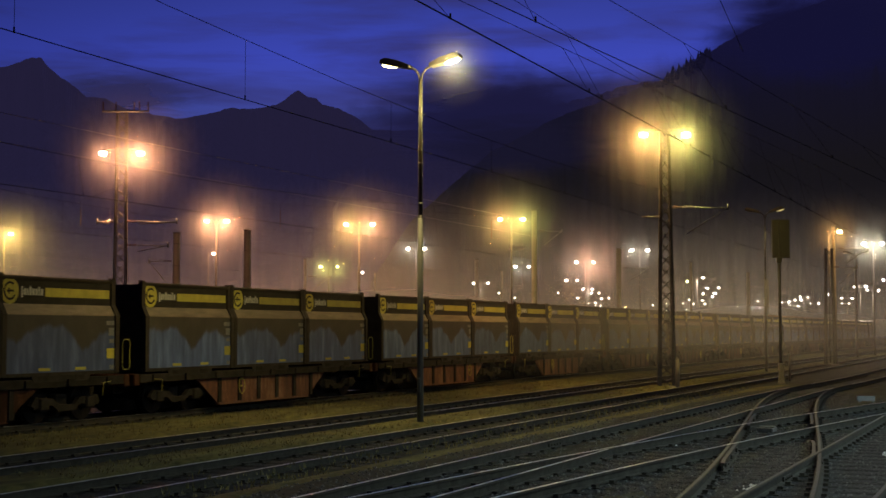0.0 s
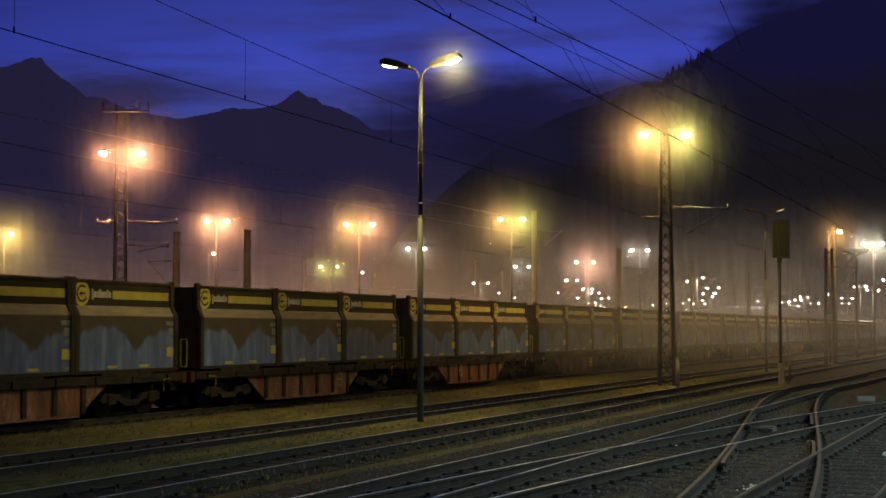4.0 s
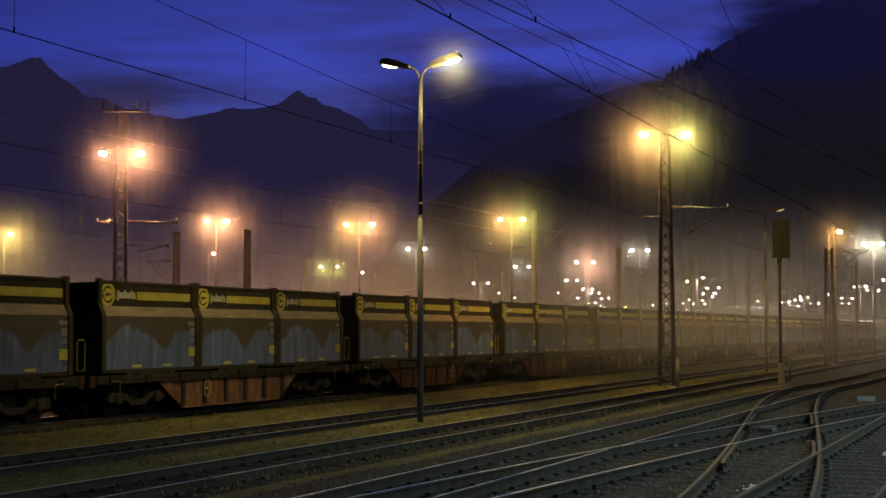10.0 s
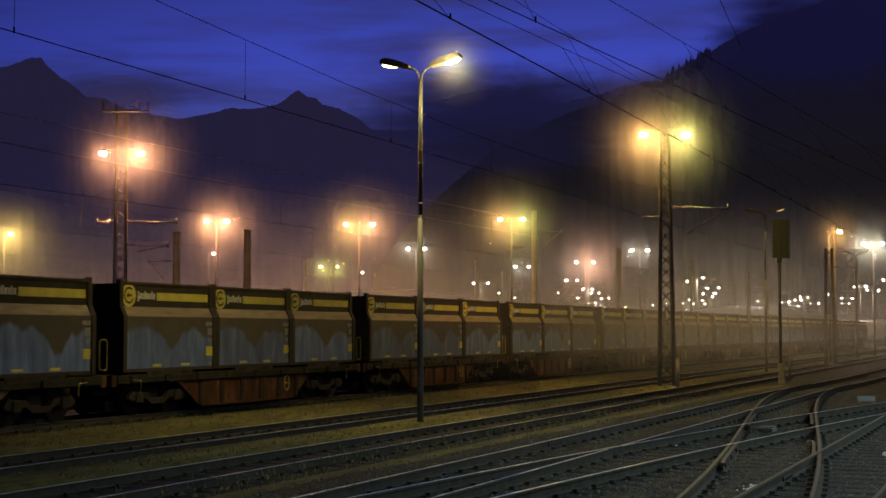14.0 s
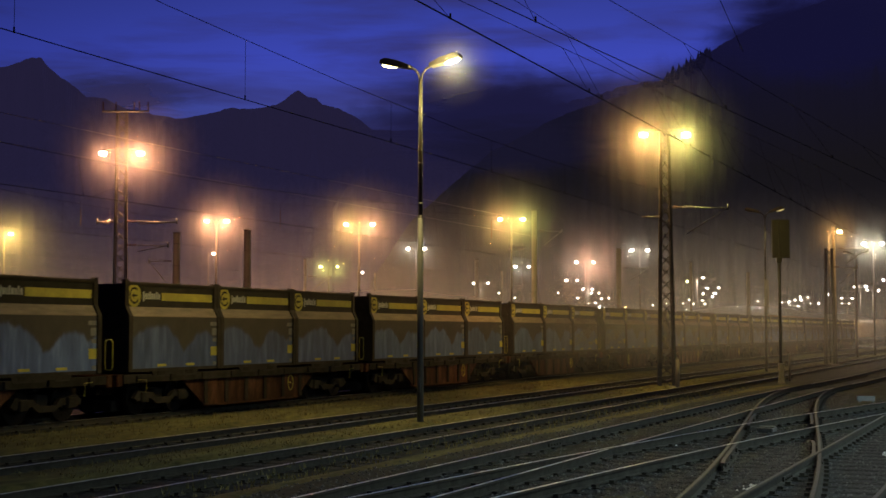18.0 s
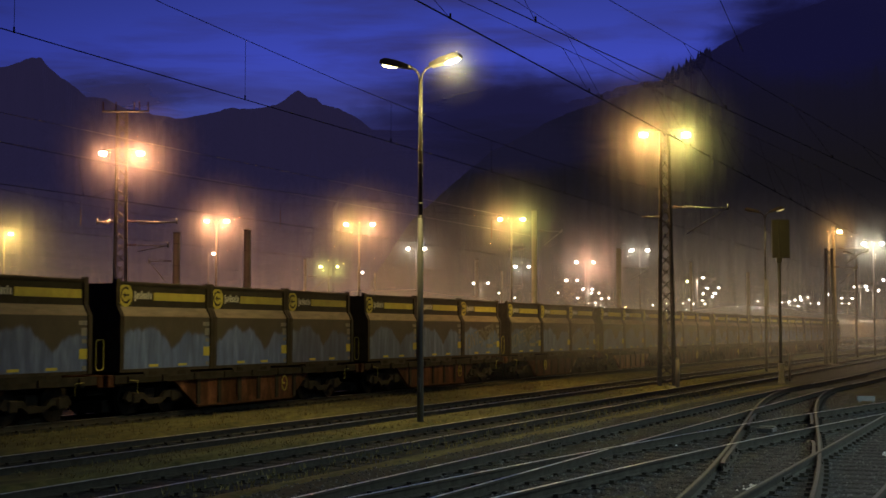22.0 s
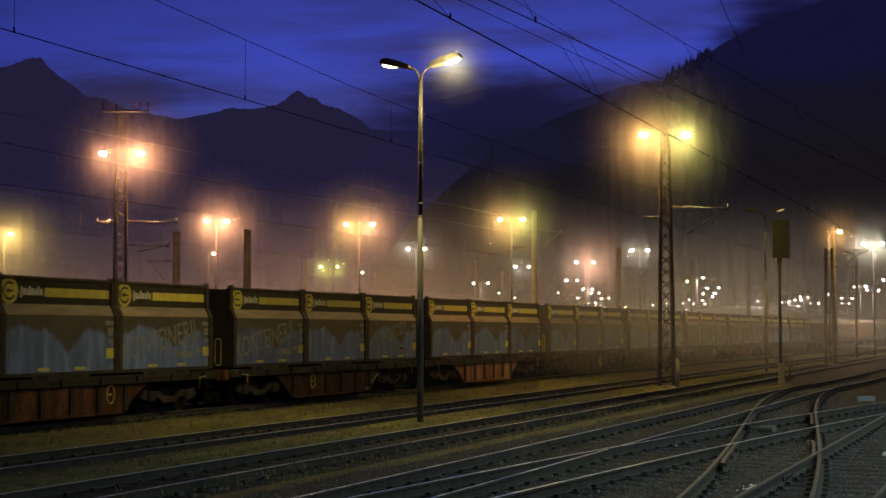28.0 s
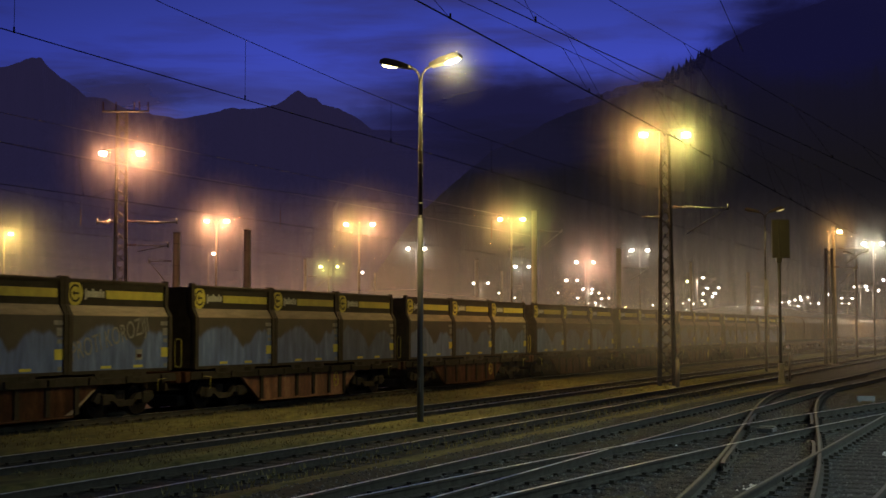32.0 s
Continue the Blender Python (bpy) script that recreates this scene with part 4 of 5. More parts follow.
def wire_run(label, contact, messenger, y0, y1, step=5.8, thick=0.0085, first=14.5):
    """A contact wire under its messenger with droppers between. contact, messenger: (x, z) at y."""
    t = tagged(new("overhead_line"), label, "overhead wire", "overhead lines")
    for name, f, r in (("contact_wire", contact, thick), ("messenger_wire", messenger, thick * 0.75)):
        bm = bmesh.new()
        n = max(2, int((y1 - y0) / 6))
        pts = [Vector((f(y)[0], y, f(y)[1])) for y in (y0 + (y1 - y0) * i / n for i in range(n + 1))]
        cable(bm, pts, r)
        part(name, bm, M_WIRE, t)
    y = first
    while y < min(y1, 110):
        a, b = contact(y), messenger(y)
        if y > y0:
            tubepart("dropper", M_WIRE, t, (a[0], y, a[1]), (b[0], y, b[1]), 0.004, n=5)
            tubepart("clamp", M_WIRE, t, (a[0], y, a[1] - 0.01), (a[0], y, a[1] + 0.07), 0.014, n=6)
        y += step
    return t


def sag(y, mid, low):
    d = (y - mid + 25) % 50 - 25
    return low + 0.00156 * d * d


wire_run("dark contact wire under a sagging messenger wire", lambda y: (-12.17, 6.3), lambda y: (-12.17, sag(y, 33, 7.05)), -30, 300, 5.8, 0.0080)
wire_run("dark overhead wires along the station track", lambda y: (-6.98, 6.5), lambda y: (-7.45, 7.11 + 0.042 * (min(y, 58) - 18.3)), -20, 150, 6.2, 0.0072, 16.8)
wire_run("second pair of overhead wires beside it", lambda y: (-7.05, 6.55), lambda y: (-7.72, 7.8), -20, 120, 7.0, 0.006, 24.0)
wire_run("overhead wires that follow the diverging track", lambda y: (-6.15 + 0.1 * (y - 16), 6.5), lambda y: (-6.29 + 0.085 * (y - 21.9), 7.8), -10, 90, 8.3, 0.0072, 17.4)
span = tagged(new("span_wire"), "thin dark span wire over the turnout", "overhead wire", "overhead lines")
tubepart("wire", M_WIRE, span, (-3.3, 10.0, 7.8), (-5.1, 27.0, 7.8), 0.006, n=6)
wire_run("faint overhead wires above the container train", lambda y: (-23.2, 6.0), lambda y: (-23.4, sag(y, 33, 7.0)), -40, 400, 8.0, 0.009)
for x in (-32.5, -43.5, -52.5):
    wire_run("faint overhead wires over the yard tracks", lambda y: (x, 6.0), lambda y: (x, sag(y, 33 + x, 7.0)), 10, 320, 9.0, 0.008)


def feeder(label, x, z, r):
    """A bare feeder wire from mast top to mast top."""
    t = tagged(new("feeder_wire"), label, "overhead wire", "overhead lines")
    bm = bmesh.new()
    cable(bm, [Vector((x + 1.1 * max(0.0, y - 54) / 52, y, z)) for y in range(-20, 107, 9)], r)
    part("wire", bm, M_GALV, t)


feeder("bare feeder wire lit by the mast's floodlight", -38.0, 11.15, 0.011)
feeder("thin bare feeder wire under the mast's floodlight", -37.9, 9.95, 0.008)


def cross_span(label, a, b, drops):
    """A wire across the yard from which insulator strings hang."""
    t = tagged(new("cross_span"), label, "overhead wire", "overhead lines")
    a, b = Vector(a), Vector(b)
    tubepart("span_wire", M_WIRE, t, a, b, 0.007, n=5)
    for u, long in drops:
        p = a + (b - a) * u
        tubepart("hanger", M_WIRE, t, p, p + Vector((0, 0, -0.4)), 0.008, n=5)
        insulator(t, p + Vector((0, 0, -0.4)), p + Vector((0, 0, -0.4 - long)), 0.06)


cross_span("thin cross span wire with hanging insulator strings", (-46.8, 60.9, 9.2), (-39.1, 54.2, 9.2), ((0.12, 0.9),))
cross_span("thin cross span wire with hanging insulator strings", (-45.5, 78.4, 10.6), (-34.8, 93.8, 10.6), ((0.06, 1.1), (0.94, 1.2)))


# ---- signals and small trackside things ----
def signal():
    x, y = -11.09, 67.0
    g = ground_height(x, y)
    t = tagged(new("railway_signal"), "dark main signal seen from behind on a pole", "railway signal")
    t.matrix_basis = Matrix.Translation((x, y, g)) @ Matrix.Rotation(YAW, 4, "Z")
    tubepart("pole", M_SLATE, t, (0, 0, -0.2), (0, 0, 7.5), 0.08, 0.065, n=10)
    boxpart("backboard", M_SLATE, t, -0.34, 0.50, -0.05, 0.05, 5.84, 7.66, bevel=0.03)
    boxpart("lamp_housing", M_SLATE, t, -0.20, 0.36, 0.05, 0.3, 6.0, 7.5, bevel=0.03)
    boxpart("bracket", M_SLATE, t, -0.12, 0.12, -0.10, 0.10, 5.62, 5.86, bevel=0.02)


signal()


def cabinet(x, y, w, h, label, material):
    t = tagged(new("trackside_cabinet"), label, "cabinet")
    t.matrix_basis = Matrix.Translation((x, y, ground_height(x, y))) @ Matrix.Rotation(YAW, 4, "Z")
    boxpart("body", material, t, -w / 2, w / 2, -w / 2, w / 2, 0, h, bevel=0.02)
    boxpart("lid", M_GALV, t, -w * 0.56, w * 0.56, -w * 0.56, w * 0.56, h - 0.002, h + 0.05, bevel=0.015)
    boxpart("plinth", M_CONCRETE, t, -w * 0.6, w * 0.6, -w * 0.6, w * 0.6, -0.1, 0.06, bevel=0.01)


cabinet(-10.93, 66.2, 0.24, 0.85, "pale upright cabinet at the signal's foot", M_CONCRETE)
t = tagged(new("marker_post"), "pale concrete marker post beside the mast", "marker post")
t.matrix_basis = pose(-13.75, 57.6, 0)
tubepart("shaft", M_CONCRETE, t, (0, 0, -0.1), (0, 0, 1.25), 0.09, 0.085, n=10)
tubepart("cap", M_CONCRETE, t, (0, 0, 1.25), (0, 0, 1.33), 0.085, 0.03, n=10)
t = tagged(new("marker_post"), "thin steel marker post beside the signal", "marker post")
t.matrix_basis = pose(-10.62, 66.6, 0.2)
tubepart("shaft", M_GALV, t, (0, 0, -0.1), (0, 0, 1.2), 0.05, 0.05, n=8)
t = tagged(new("fouling_board"), "small white board lying between the tracks", "track marker")
t.matrix_basis = Matrix.Translation((-4.78, 44.0, ground_height(-4.78, 44) + 0.02)) @ Matrix.Rotation(YAW, 4, "Z")
boxpart("board", M_FADED, t, -0.27, 0.27, -0.03, 0.03, 0.0, 0.15, bevel=0.01)
for s in (-0.2, 0.2):
    boxpart("foot", M_GALV, t, s - 0.02, s + 0.02, -0.05, 0.05, -0.06, 0.02)


# ---- container train ----
CL, CH = 4.50, 2.39      # container length and height
SILL = 1.20 + 0.15       # container floor above the ground
GAP = 4.545              # container spacing on the wagon


def container():
    """An open-top bulk container: wide dusty lower body, sloped ledge, narrower upper panel with a yellow band."""
    t = tagged(new("container"), "dark bulk container with yellow band and pale dust", "container", "containers of the train")
    prof = [(1.27, 0.0), (1.27, 1.46), (1.13, 1.70), (1.13, 2.30), (1.18, 2.33), (1.18, 2.39)]
    inner = [(1.08, 2.39), (1.05, 1.72), (1.18, 1.44), (1.18, 0.12)]

    def shell(name, pts, mat):
        for s in (-1, 1):
            bm = bmesh.new()
            prism(bm, [(s * a, b) for a, b in pts], "y", 0.07, CL - 0.07)
            part(name, bm, mat, t)

    shell("lower_panel", [(1.27, 0.06), (1.27, 1.46), (1.19, 1.46), (1.19, 0.06)], M_DUSTY)
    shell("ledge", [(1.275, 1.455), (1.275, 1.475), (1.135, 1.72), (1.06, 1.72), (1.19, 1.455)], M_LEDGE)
    shell("upper_panel", [(1.13, 1.71), (1.13, 2.30), (1.06, 2.30), (1.06, 1.71)], M_UPPER)
    shell("rim", [(1.04, 2.295), (1.16, 2.295), (1.17, 2.34), (1.16, 2.39), (1.04, 2.39)], M_DARK)
    boxpart("floor_pan", M_DARK, t, -1.19, 1.19, 0.05, CL - 0.05, 0.02, 0.14)
    for y in (0.0, CL - 0.07):
        bm = bmesh.new()
        prism(bm, [(s * a, b) for s, pts in ((1, prof[:5]), (-1, prof[:5][::-1])) for a, b in pts], "y", y + 0.004, y + 0.066)
        part("end_wall", bm, M_DARK, t)
    for s in (-1, 1):
        for y in (-0.012, CL - 0.15):
            bm = bmesh.new()
            prism(bm, [(s * a, b) for a, b in ((1.20, -0.02), (1.31, -0.02), (1.31, 1.47), (1.17, 1.74), (1.17, 2.44), (1.05, 2.44), (1.05, 1.7), (1.20, 1.42))], "y", y, y + 0.165)
            part("end_post", bm, M_DARK, t)
        x0, x1 = (1.131, 1.142) if s > 0 else (-1.142, -1.131)
        boxpart("yellow_band", M_YELLOW, t, x0, x1, 1.72, CL - 0.22, 1.90, 2.12)
        bm = bmesh.new()
        tube(bm, (s * 1.131, 0.42, 2.02), (s * 1.150, 0.42, 2.02), 0.31, 0.31, 28)
        disc = part("emblem_disc", bm, M_YELLOW, t)
        bm = bmesh.new()
        for i in range(24):
            a0, a1 = math.radians(50 + 280 * i / 24), math.radians(50 + 280 * (i + 1) / 24)
            v = [bm.verts.new((s * 1.153, 0.42 + r * math.cos(a), 2.02 + r * math.sin(a))) for a, r in ((a0, 0.17), (a0, 0.225), (a1, 0.225), (a1, 0.17))]
            bm.faces.new(v)
        box(bm, min(s * 1.150, s * 1.154), max(s * 1.150, s * 1.154), 0.36, 0.56, 1.995, 2.045)
        prism(bm, ((0.30, 2.02), (0.40, 2.10), (0.40, 1.94)), "x", min(s * 1.150, s * 1.154), max(s * 1.150, s * 1.154))
        part("emblem_mark", bm, M_DARK, disc)
        rnd = random.Random(3)
        y = 0.84
        while y < 1.66:
            w = rnd.uniform(0.05, 0.085)
            z1 = rnd.choice((2.09, 2.09, 2.14))
            boxpart("lettering_bar", M_GREYINK, t, x0, x1 - 0.004 * s if s > 0 else x1, y, y + w, 1.93 - (0.06 if rnd.random() < 0.15 else 0), z1)
            y += w + 0.035
        a, b = (1.271, 1.279) if s > 0 else (-1.279, -1.271)
        boxpart("white_label", M_FADED, t, a, b, CL - 0.50, CL - 0.17, 1.22, 1.33)
        boxpart("label_panel", M_FADED, t, a, b, CL - 0.40, CL - 0.17, 0.95, 1.15)
        boxpart("small_label", M_FADED, t, a, b, CL - 0.36, CL - 0.17, 0.76, 0.86)
        boxpart("yellow_plate", M_YELLOW, t, a, b, CL - 0.47, CL - 0.15, 0.36, 0.62)
        boxpart("corner_plate", M_FADED, t, a, b, CL - 0.34, CL - 0.17, 0.09, 0.19)
        for y in (1.35, 2.75):
            boxpart("pocket_mark", M_YELLOW, t, a, b, y, y + 0.42, 0.10, 0.17)
            # a solid dark block painted as the pocket's shaded hollow
            boxpart("fork_pocket", M_CHASSIS, t, min(a, s * 1.20), max(b, s * 1.20), y, y + 0.36, -0.13, 0.035)
        bm = bmesh.new()
        prism(bm, ((1.05, 0.03), (3.42, 0.03), (3.28, -0.17), (1.19, -0.17)), "x", min(s * 1.21, s * 1.272), max(s * 1.21, s * 1.272))
        part("pocket_beam", bm, M_UPPER, t)
        boxpart("sill", M_DARK, t, min(s * 1.19, s * 1.285), max(s * 1.19, s * 1.285), 0.10, CL - 0.10, -0.02, 0.062)
    return t


def words(parent, text, size, y, z, tilt):
    """Faded letters on the container's side."""
    cu = bpy.data.curves.new("faded_lettering", "FONT")
    cu.body, cu.size, cu.extrude = text, size, 0.003
    tmp = bpy.data.objects.new("faded_lettering", cu)
    scene.collection.objects.link(tmp)
    me = bpy.data.meshes.new_from_object(tmp.evaluated_get(bpy.context.evaluated_depsgraph_get()))
    bpy.data.objects.remove(tmp)
    me.materials.clear()
    me.materials.append(M_FADED)
    ob = new("faded_lettering", me)
    ob.parent = parent
    ob.matrix_basis = Matrix.Translation((1.276, y, z)) @ Matrix(((0, 0, 1, 0), (1, 0, 0, 0), (0, 1, 0, 0), (0, 0, 0, 1))) @ Matrix.Rotation(radians(tilt), 4, "Z") @ Matrix.Diagonal((0.70, 1, 1, 1))


WHEEL_R = 0.46


def wheelset_mesh():
    bm = bmesh.new()
    tube(bm, (-1.05, 0, 0), (1.05, 0, 0), 0.08, 0.08, 10)
    for s in (-1, 1):
        tube(bm, (s * 0.69, 0, 0), (s * 0.72, 0, 0), 0.49, 0.49, 24)
        tube(bm, (s * 0.72, 0, 0), (s * 0.82, 0, 0), WHEEL_R, WHEEL_R - 0.004, 24)
        tube(bm, (s * 0.82, 0, 0), (s * 0.85, 0, 0), 0.20, 0.14, 12)
        for k in range(4):
            a = 1.5708 * k
            tube(bm, (s * 0.82, 0.30 * math.cos(a), 0.30 * math.sin(a)), (s * 0.828, 0.30 * math.cos(a), 0.30 * math.sin(a)), 0.05, 0.05, 6)
    return finish("wheelset", bm, M_WHEEL)


WHEELSET = wheelset_mesh()


def wagon():
    """A skeletal container wagon with a fish-bellied rusty red middle and two bogies. Its base is the rail top."""
    t = tagged(new("container_wagon"), "grimy skeletal container wagon with rusty red belly", "freight wagon", "wagons of the train")
    L = 13.75
    for s in (-1, 1):
        boxpart("solebar", M_CHASSIS, t, s * 1.20 - 0.06, s * 1.20 + 0.06, -0.15, L + 0.15, 0.88, 1.11, bevel=0.01)
        bm = bmesh.new()
        prism(bm, ((2.72, 0.88), (L - 3.2, 0.88), (L - 4.35, 0.13), (3.87, 0.13)), "x", min(s * 1.10, s * 1.18), max(s * 1.10, s * 1.18))
        belly = part("belly_plate", bm, M_RED, t)
        for i in range(6):
            y = 3.9 + (L - 8.1) * i / 5
            # ribs take the dark chassis colour to stand for their shade
            boxpart("rib", M_CHASSIS, belly, min(s * 1.178, s * 1.225), max(s * 1.178, s * 1.225), y - 0.085, y + 0.085, 0.18, 0.88)
        bm = bmesh.new()
        box(bm, min(s * 1.08, s * 1.24), max(s * 1.08, s * 1.24), 3.87, L - 4.35, 0.105, 0.135)
        part("belly_flange", bm, M_RED, belly)
        bm = bmesh.new()
        for i in range(12):
            a0, a1 = 6.2832 * i / 12, 6.2832 * (i + 1) / 12
            tube(bm, (s * 1.27, 8.8 + 0.16 * math.cos(a0), 0.62 + 0.24 * math.sin(a0)), (s * 1.27, 8.8 + 0.16 * math.cos(a1), 0.62 + 0.24 * math.sin(a1)), 0.011, 0.011, 5)
        tube(bm, (s * 1.18, 8.8, 0.62), (s * 1.27, 8.8, 0.62), 0.03, 0.03, 6)
        part("brake_handwheel", bm, M_YELLOW, t, "yellow brake handwheel")
        for i in range(9):
            y = 0.5 + i * (L - 1.0) / 8
            boxpart("lashing_bracket", M_CHASSIS, t, min(s * 1.25, s * 1.31), max(s * 1.25, s * 1.31), y - 0.12, y + 0.12, 0.90, 1.08)
        for y, d in ((0.75, 1), (L - 0.85, -1)):
            bm = bmesh.new()
            bent(bm, ((s * 1.33, y, 0.62), (s * 1.33, y + 0.02, 0.95), (s * 1.33, y - 0.34 * d, 0.97), (s * 1.26, y - 0.36 * d, 0.97)), 0.007, 6)
            part("release_handle", bm, M_YELLOW, t, "yellow bent release handle")
        for y in (L + 0.10,):
            bm = bmesh.new()
            loop = ((0.06, 0.0), (0.26, 0.0), (0.32, 0.07), (0.32, 0.71), (0.26, 0.78), (0.06, 0.78), (0.0, 0.71), (0.0, 0.07), (0.06, 0.0))
            bent(bm, [(s * 1.24, y + a, 1.26 + b) for a, b in loop], 0.009, 6)
            part("shunter_handrail", bm, M_YELLOW, t, "yellow tubular handrail")
    boxpart("spine", M_CHASSIS, t, -0.35, 0.35, -0.1, L + 0.1, 0.56, 1.06)
    # added dark box that blocks the lit yard behind the wagon's middle
    boxpart("deep_girder", M_CHASSIS, t, -0.30, 0.30, 3.5, L - 3.5, 0.09, 0.715)
    for y in (-0.42, L + 0.18):
        boxpart("headstock", M_RED, t, -1.25, 1.25, y, y + 0.24, 0.80, 1.12, bevel=0.02)
    for i in range(7):
        y = 0.3 + i * (L - 0.6) / 6
        boxpart("cross_beam", M_CHASSIS, t, -1.15, 1.15, y - 0.09, y + 0.09, 0.82, 1.09)
    for y, s in ((-0.42, -1), (L + 0.42, 1)):
        for x in (-0.875, 0.875):
            bm = bmesh.new()
            tube(bm, (x, y, 0.92), (x, y + 0.10 * s, 0.92), 0.09, 0.08, 12)
            tube(bm, (x, y + 0.08 * s, 0.92), (x, y + 0.105 * s, 0.92), 0.20, 0.22, 16)
            part("buffer", bm, M_WHEEL, t)
    for y in (1.95, L - 1.95):
        bg = boxpart("bogie", M_CHASSIS, t, -0.9, 0.9, y - 0.22, y + 0.22, 0.42, 0.70, bevel=0.02)
        for s in (-1, 1):
            bm = bmesh.new()
            prism(bm, ((y - 1.35, 0.46), (y - 1.2, 0.66), (y - 0.5, 0.60), (y - 0.35, 0.44), (y + 0.35, 0.44), (y + 0.5, 0.60), (y + 1.2, 0.66), (y + 1.35, 0.46), (y + 1.2, 0.38), (y + 0.55, 0.44), (y + 0.3, 0.28),
                       (y - 0.3, 0.28), (y - 0.55, 0.44), (y - 1.2, 0.38)), "x", min(s * 0.94, s * 1.06), max(s * 0.94, s * 1.06))
            part("side_frame", bm, M_CHASSIS, bg)
            for dy in (-0.9, 0.9):
                boxpart("axlebox", M_CHASSIS, bg, min(s * 0.92, s * 1.12), max(s * 0.92, s * 1.12), y + dy - 0.16, y + dy + 0.16, 0.32, 0.62, bevel=0.03)
        # another added box, closing the bright gap between the wheels
        boxpart("brake_gear", M_CHASSIS, bg, -0.5, 0.5, y - 1.6, y + 1.6, 0.09, 0.40, bevel=0.03)
        for dy in (-0.9, 0.9):
            share("wheelset", WHEELSET, bg, Matrix.Translation((0, y + dy, WHEEL_R)))
    boxpart("air_tank", M_CHASSIS, t, -0.3, 0.3, 4.6, 6.0, 0.30, 0.66, bevel=0.06)
    return t


RAIL_TOP = 0.152
FIRST = 61.42
PITCH = 14.8
WAGONS, CONTAINERS = [], []
proto_w, proto_c = wagon(), container()
for n in range(-3, 13):
    y = FIRST + PITCH * n
    w = proto_w if n == -3 else copy_thing(proto_w, pose(0, 0, 0))
    WAGONS.append((w, y))
    if n in (-2, 0, 5):   # wagons that run the other way round
        for wheel in (o for o in w.children if o.name.startswith("brake_handwheel")):
            wheel.matrix_basis = Matrix.Translation((0, -3.75, 0))
    if n in (-2, -1, 0, 6):   # newer rust on the belly
        for belly in (o for o in w.children if o.name.startswith("belly_plate")):
            for o in (belly, *(f for f in belly.children if f.name.startswith("belly_flange"))):
                o.material_slots[0].link = "OBJECT"
                o.material_slots[0].material = M_RUST
    if n == 5:
        bm = bmesh.new()
        prism(bm, ((9.12, 0.17), (9.40, 0.17), (10.35, 0.76), (10.2, 0.74), (9.55, 0.34)), "x", 1.178, 1.186)
        part("gusset_plate", bm, M_LEDGE, w, "pale scuffed gusset plate")
    for k in range(3):
        c = proto_c if (n, k) == (-3, 0) else copy_thing(proto_c, pose(0, 0, 0))
        CONTAINERS.append((c, y + GAP * k))
        if (n, k) in ((4, 2), (5, 0)):
            words(c, "KONTEJNERJI", 0.86, 0.16, 0.22, 10)
            boxpart("white_label", M_FADED, c, 1.271, 1.279, 2.75, 3.55, 0.34, 0.50)
            boxpart("small_label", M_FADED, c, 1.271, 1.279, 3.65, 3.95, 0.47, 0.58)
            tagged(c, "dark bulk container with faded large letters and dust")
        if (n, k) == (5, 2):
            words(c, "PROTI KOROZIJI", 0.66, 0.16, 0.30, 13)
            boxpart("white_label", M_FADED, c, 1.271, 1.279, 2.85, 3.15, 0.30, 0.58)
            boxpart("red_mark", M_RED, c, 1.279, 1.283, 2.90, 3.10, 0.36, 0.46)
            tagged(c, "dark bulk container with faded slanting letters and dust")


# ---- standing wagons ----
def covered_wagon(x, y, length, label):
    t = tagged(new("covered_wagon"), label, "freight wagon", "standing covered wagons")
    t.matrix_basis = pose(x, y, RAIL_TOP)
    bm = bmesh.new()
    prism(bm, ((-1.35, 1.2), (1.35, 1.2), (1.35, 3.3), (1.05, 3.85), (0.4, 4.1), (-0.4, 4.1), (-1.05, 3.85), (-1.35, 3.3)), "y", 0, length)
    part("body", bm, M_TAN, t)
    for i in range(int(length / 1.6) + 1):
        boxpart("side_rib", M_TAN, t, 1.35, 1.41, i * 1.6, i * 1.6 + 0.1, 1.2, 3.3)
    boxpart("underframe", M_CHASSIS, t, -1.2, 1.2, -0.4, length + 0.4, 0.8, 1.2)
    for yy in (1.6, 3.4, length - 3.4, length - 1.6):
        share("wheelset", WHEELSET, t, Matrix.Translation((0, yy, WHEEL_R)))


track("yard track with standing wagons", lambda y: -28.4, -40, 700, 20.0, 0.0, (30, 50))
for i in range(8):
    covered_wagon(-28.4, 166 + 16.2 * i, 15.0, "tan covered freight wagon standing on a yard track")


# ---- mist ----
def mist_bank(label, depth, top, density, dense=1.6, side=0.35, west=-900.0):
    """A flat sheet of thin mist set square to the camera's view, so many metres ahead; its droplets scatter the lamps'
    light.
    """
    bm = bmesh.new()
    half = depth * 0.5 + 15
    lo = max(-half, west)
    cols = [[bm.verts.new((lo + (half - lo) * i / 24, 0, 0.05 + top * j / 6)) for j in range(7)] for i in range(25)]
    for a, b in zip(cols, cols[1:]):
        for j in range(6):
            bm.faces.new((a[j], a[j + 1], b[j + 1], b[j])).smooth = True
    ob = tagged(new("mist", finish("mist", bm, mist_material("thin_mist", density, layer_fade(top, dense, side, west), 0.035))), label, "mist", kind="stuff")
    ob.matrix_basis = Matrix.Translation(FW * depth) @ Matrix.Rotation(YAW, 4, "Z")


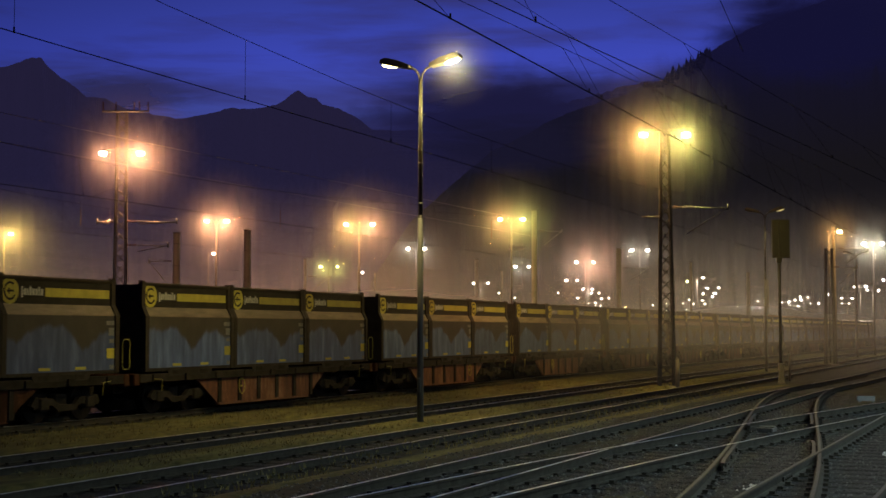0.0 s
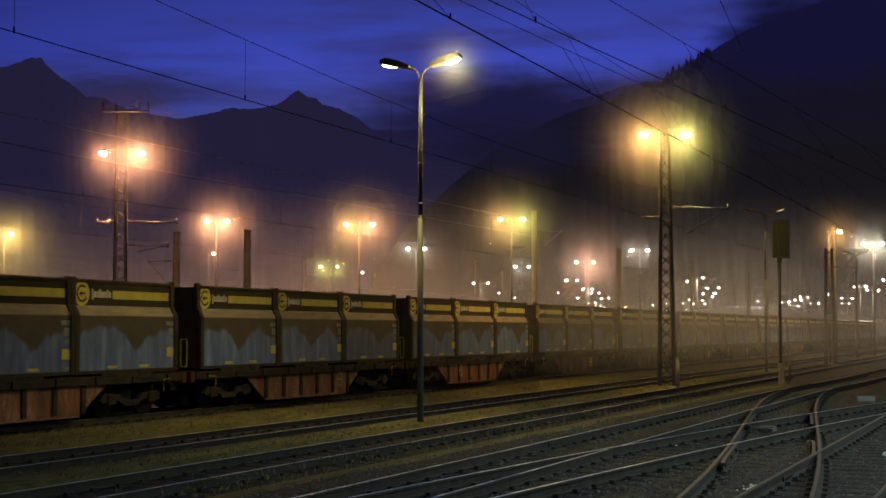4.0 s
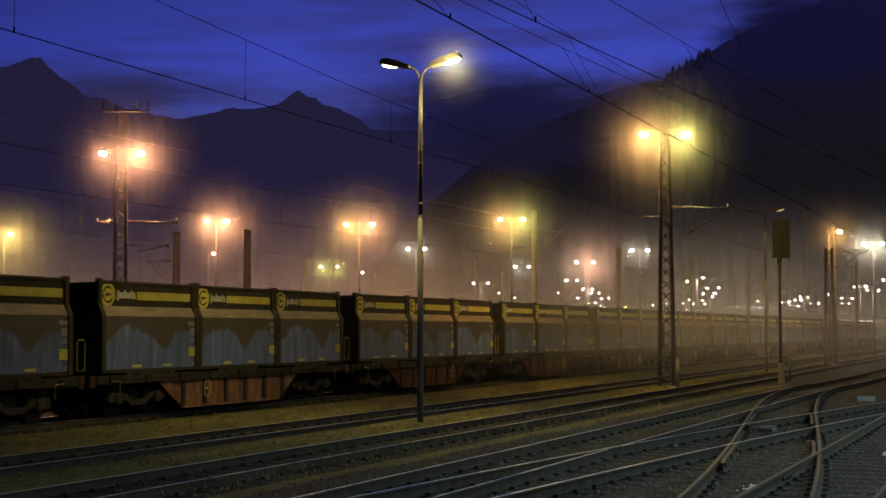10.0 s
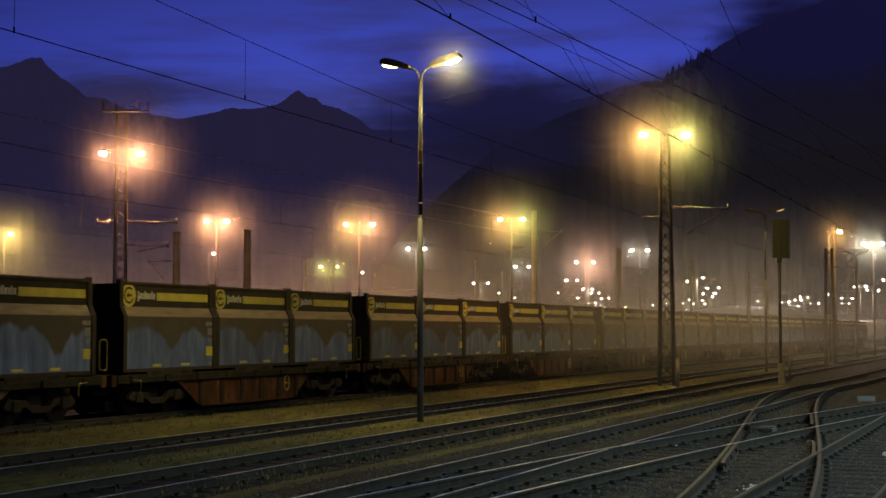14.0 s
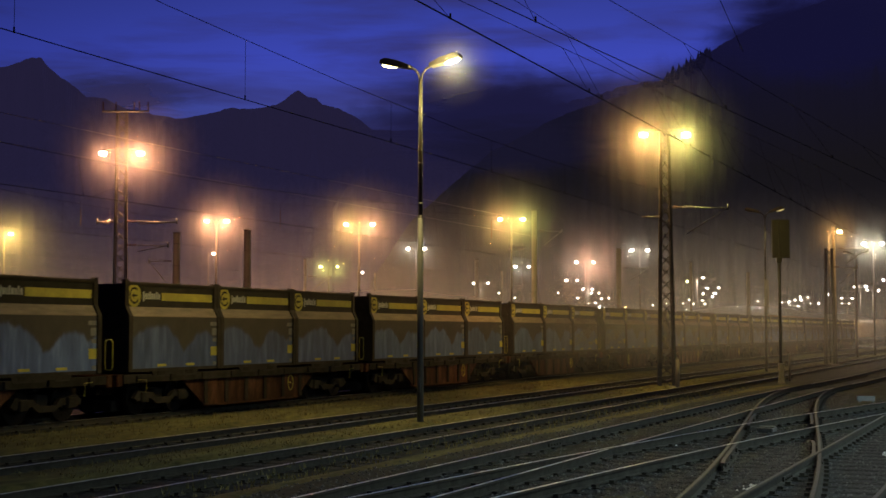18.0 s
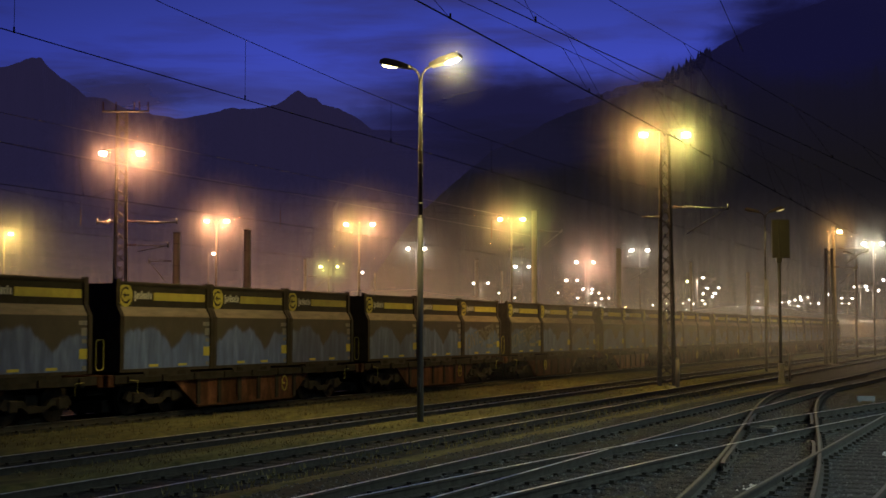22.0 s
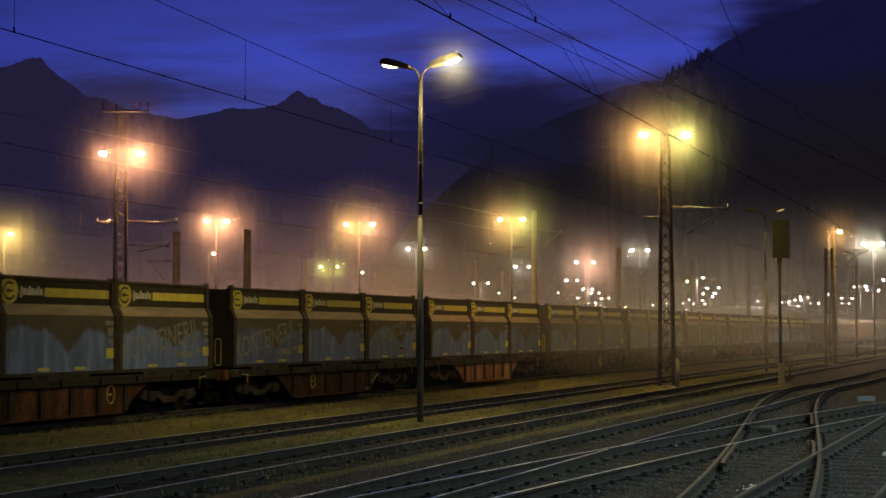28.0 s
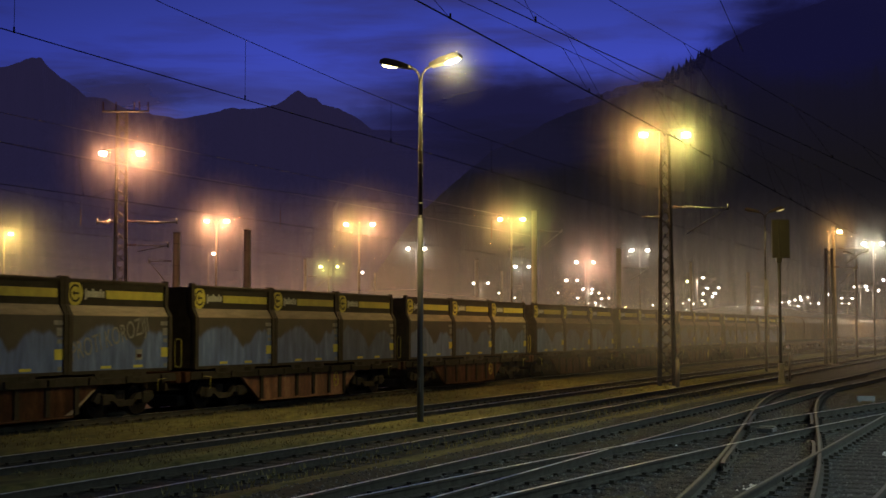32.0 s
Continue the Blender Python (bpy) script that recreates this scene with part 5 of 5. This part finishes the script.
def mist_puff(x, y, z, layers, reach):
    """Thin veils of droplets about a lamp: discs square to the camera's view that shape its halo. layers: metres behind
    the lamp, density.
    """
    for back, density in layers:
        key = (density, reach)
        if key not in PUFFS:
            bm = bmesh.new()
            rings = [[bm.verts.new((reach * r * math.cos(6.28319 * i / 32), 0, reach * r * math.sin(6.28319 * i / 32))) for i in range(32)] for r in (0.02, 0.25, 0.5, 0.75, 1.0)]
            bm.faces.new(rings[0])
            for a, b in zip(rings, rings[1:]):
                for i in range(32):
                    bm.faces.new((a[i], a[(i + 1) % 32], b[(i + 1) % 32], b[i]))
            PUFFS[key] = finish("mist_veil", bm, mist_material("lamp_mist", density * 3, round_fade(reach), 0.25, 0.30))
        ob = tagged(new("mist_veil", PUFFS[key]), "thin veil of night mist about a lit lamp", "mist", kind="stuff")
        ob.matrix_basis = Matrix.Translation(Vector((x, y, z)) + FW * back) @ Matrix.Rotation(YAW, 4, "Z")


PUFFS = {}
for x, y in ((-14.35, 58.2), (-39.1, 54.2)):
    mist_puff(x, y, 10.7, ((-0.42, 0.028),), 2.1)
    mist_puff(x, y, 10.7, ((0.85, 0.036),), 4.2)
for x, y in ((-56.7, 90.6), (-48.3, 97.8), (-35.7, 97.7), (-80.6, 95.9)):
    mist_puff(x, y, 10.6, ((-0.45, 0.028),), 2.3)
    mist_puff(x, y, 10.6, ((1.3, 0.054),), 5.0)
mist_puff(-81.2, 129.0, 10.6, ((0.8, 0.05),), 3.5)
mist_puff(-12.7, 103.0, 9.4, ((0.9, 0.026),), 3.4)
for x, y in ((-57.3, 128.9), (-37.4, 140.6), (-14.1, 138.3), (-83.8, 160.9), (-60.9, 170.6)):
    mist_puff(x, y, 10.6, ((0.8, 0.06),), 4.5)
mist_puff(-49.9, 162.3, 10.2, ((1.6, 0.075),), 9.5)
mist_puff(-13.6, 33.09, 9.12, ((-0.8, 0.022),), 1.3)
# the nearest sheet is added to lighten dark underframes behind it
mist_bank("faint low mist before the middle of the train", 52, 5.5, 0.05, 1.5, 0.8, -7.0)
mist_bank("faint mist between the near mast and the train", 69, 9.0, 0.11, 2.1, 0.9, -2.0)
mist_bank("faint low mist over the goods tracks", 84, 9.0, 0.13, 1.3, 0.7)
mist_bank("thin night mist in the middle of the yard", 117, 15.5, 0.31, 1.6, 0.3)
mist_bank("thin night mist far down the yard", 207, 25.0, 0.27, 1.8, 0.7)


# ---- what moves ----
GONE = (0.00, 2.96, 5.96, 9.00, 12.08, 15.21, 18.37, 21.59, 24.85, 28.16, 31.51, 34.91, 38.36, 41.85, 45.39, 48.97, 52.59,
        56.25, 59.95, 63.69, 67.47, 71.29, 75.14, 79.03, 82.96, 86.93, 90.94, 94.98, 99.08, 103.22, 107.41, 111.65, 115.96)


def gone(t):
    """Metres that the train has rolled towards the camera's side after t seconds."""
    i = min(31, int(t))
    return GONE[i] + (GONE[i + 1] - GONE[i]) * (t - i)


def motions():
    times = [float(i) for i in range(33)]
    for w, y in WAGONS:
        walk(w, [(t, pose(TRAIN_X, y - gone(t), RAIL_TOP)) for t in times])
        for bogie in (o for o in w.children if o.name.startswith("bogie")):
            for ws in (o for o in bogie.children if o.name.startswith("wheelset")):
                p = ws.matrix_basis.translation.copy()
                walk(ws, [(k * 0.125, Matrix.Translation(p) @ Matrix.Rotation(gone(k * 0.125) / WHEEL_R, 4, "X")) for k in range(257)])
    for c, y in CONTAINERS:
        walk(c, [(t, pose(TRAIN_X, y - gone(t), SILL)) for t in times])


motions()
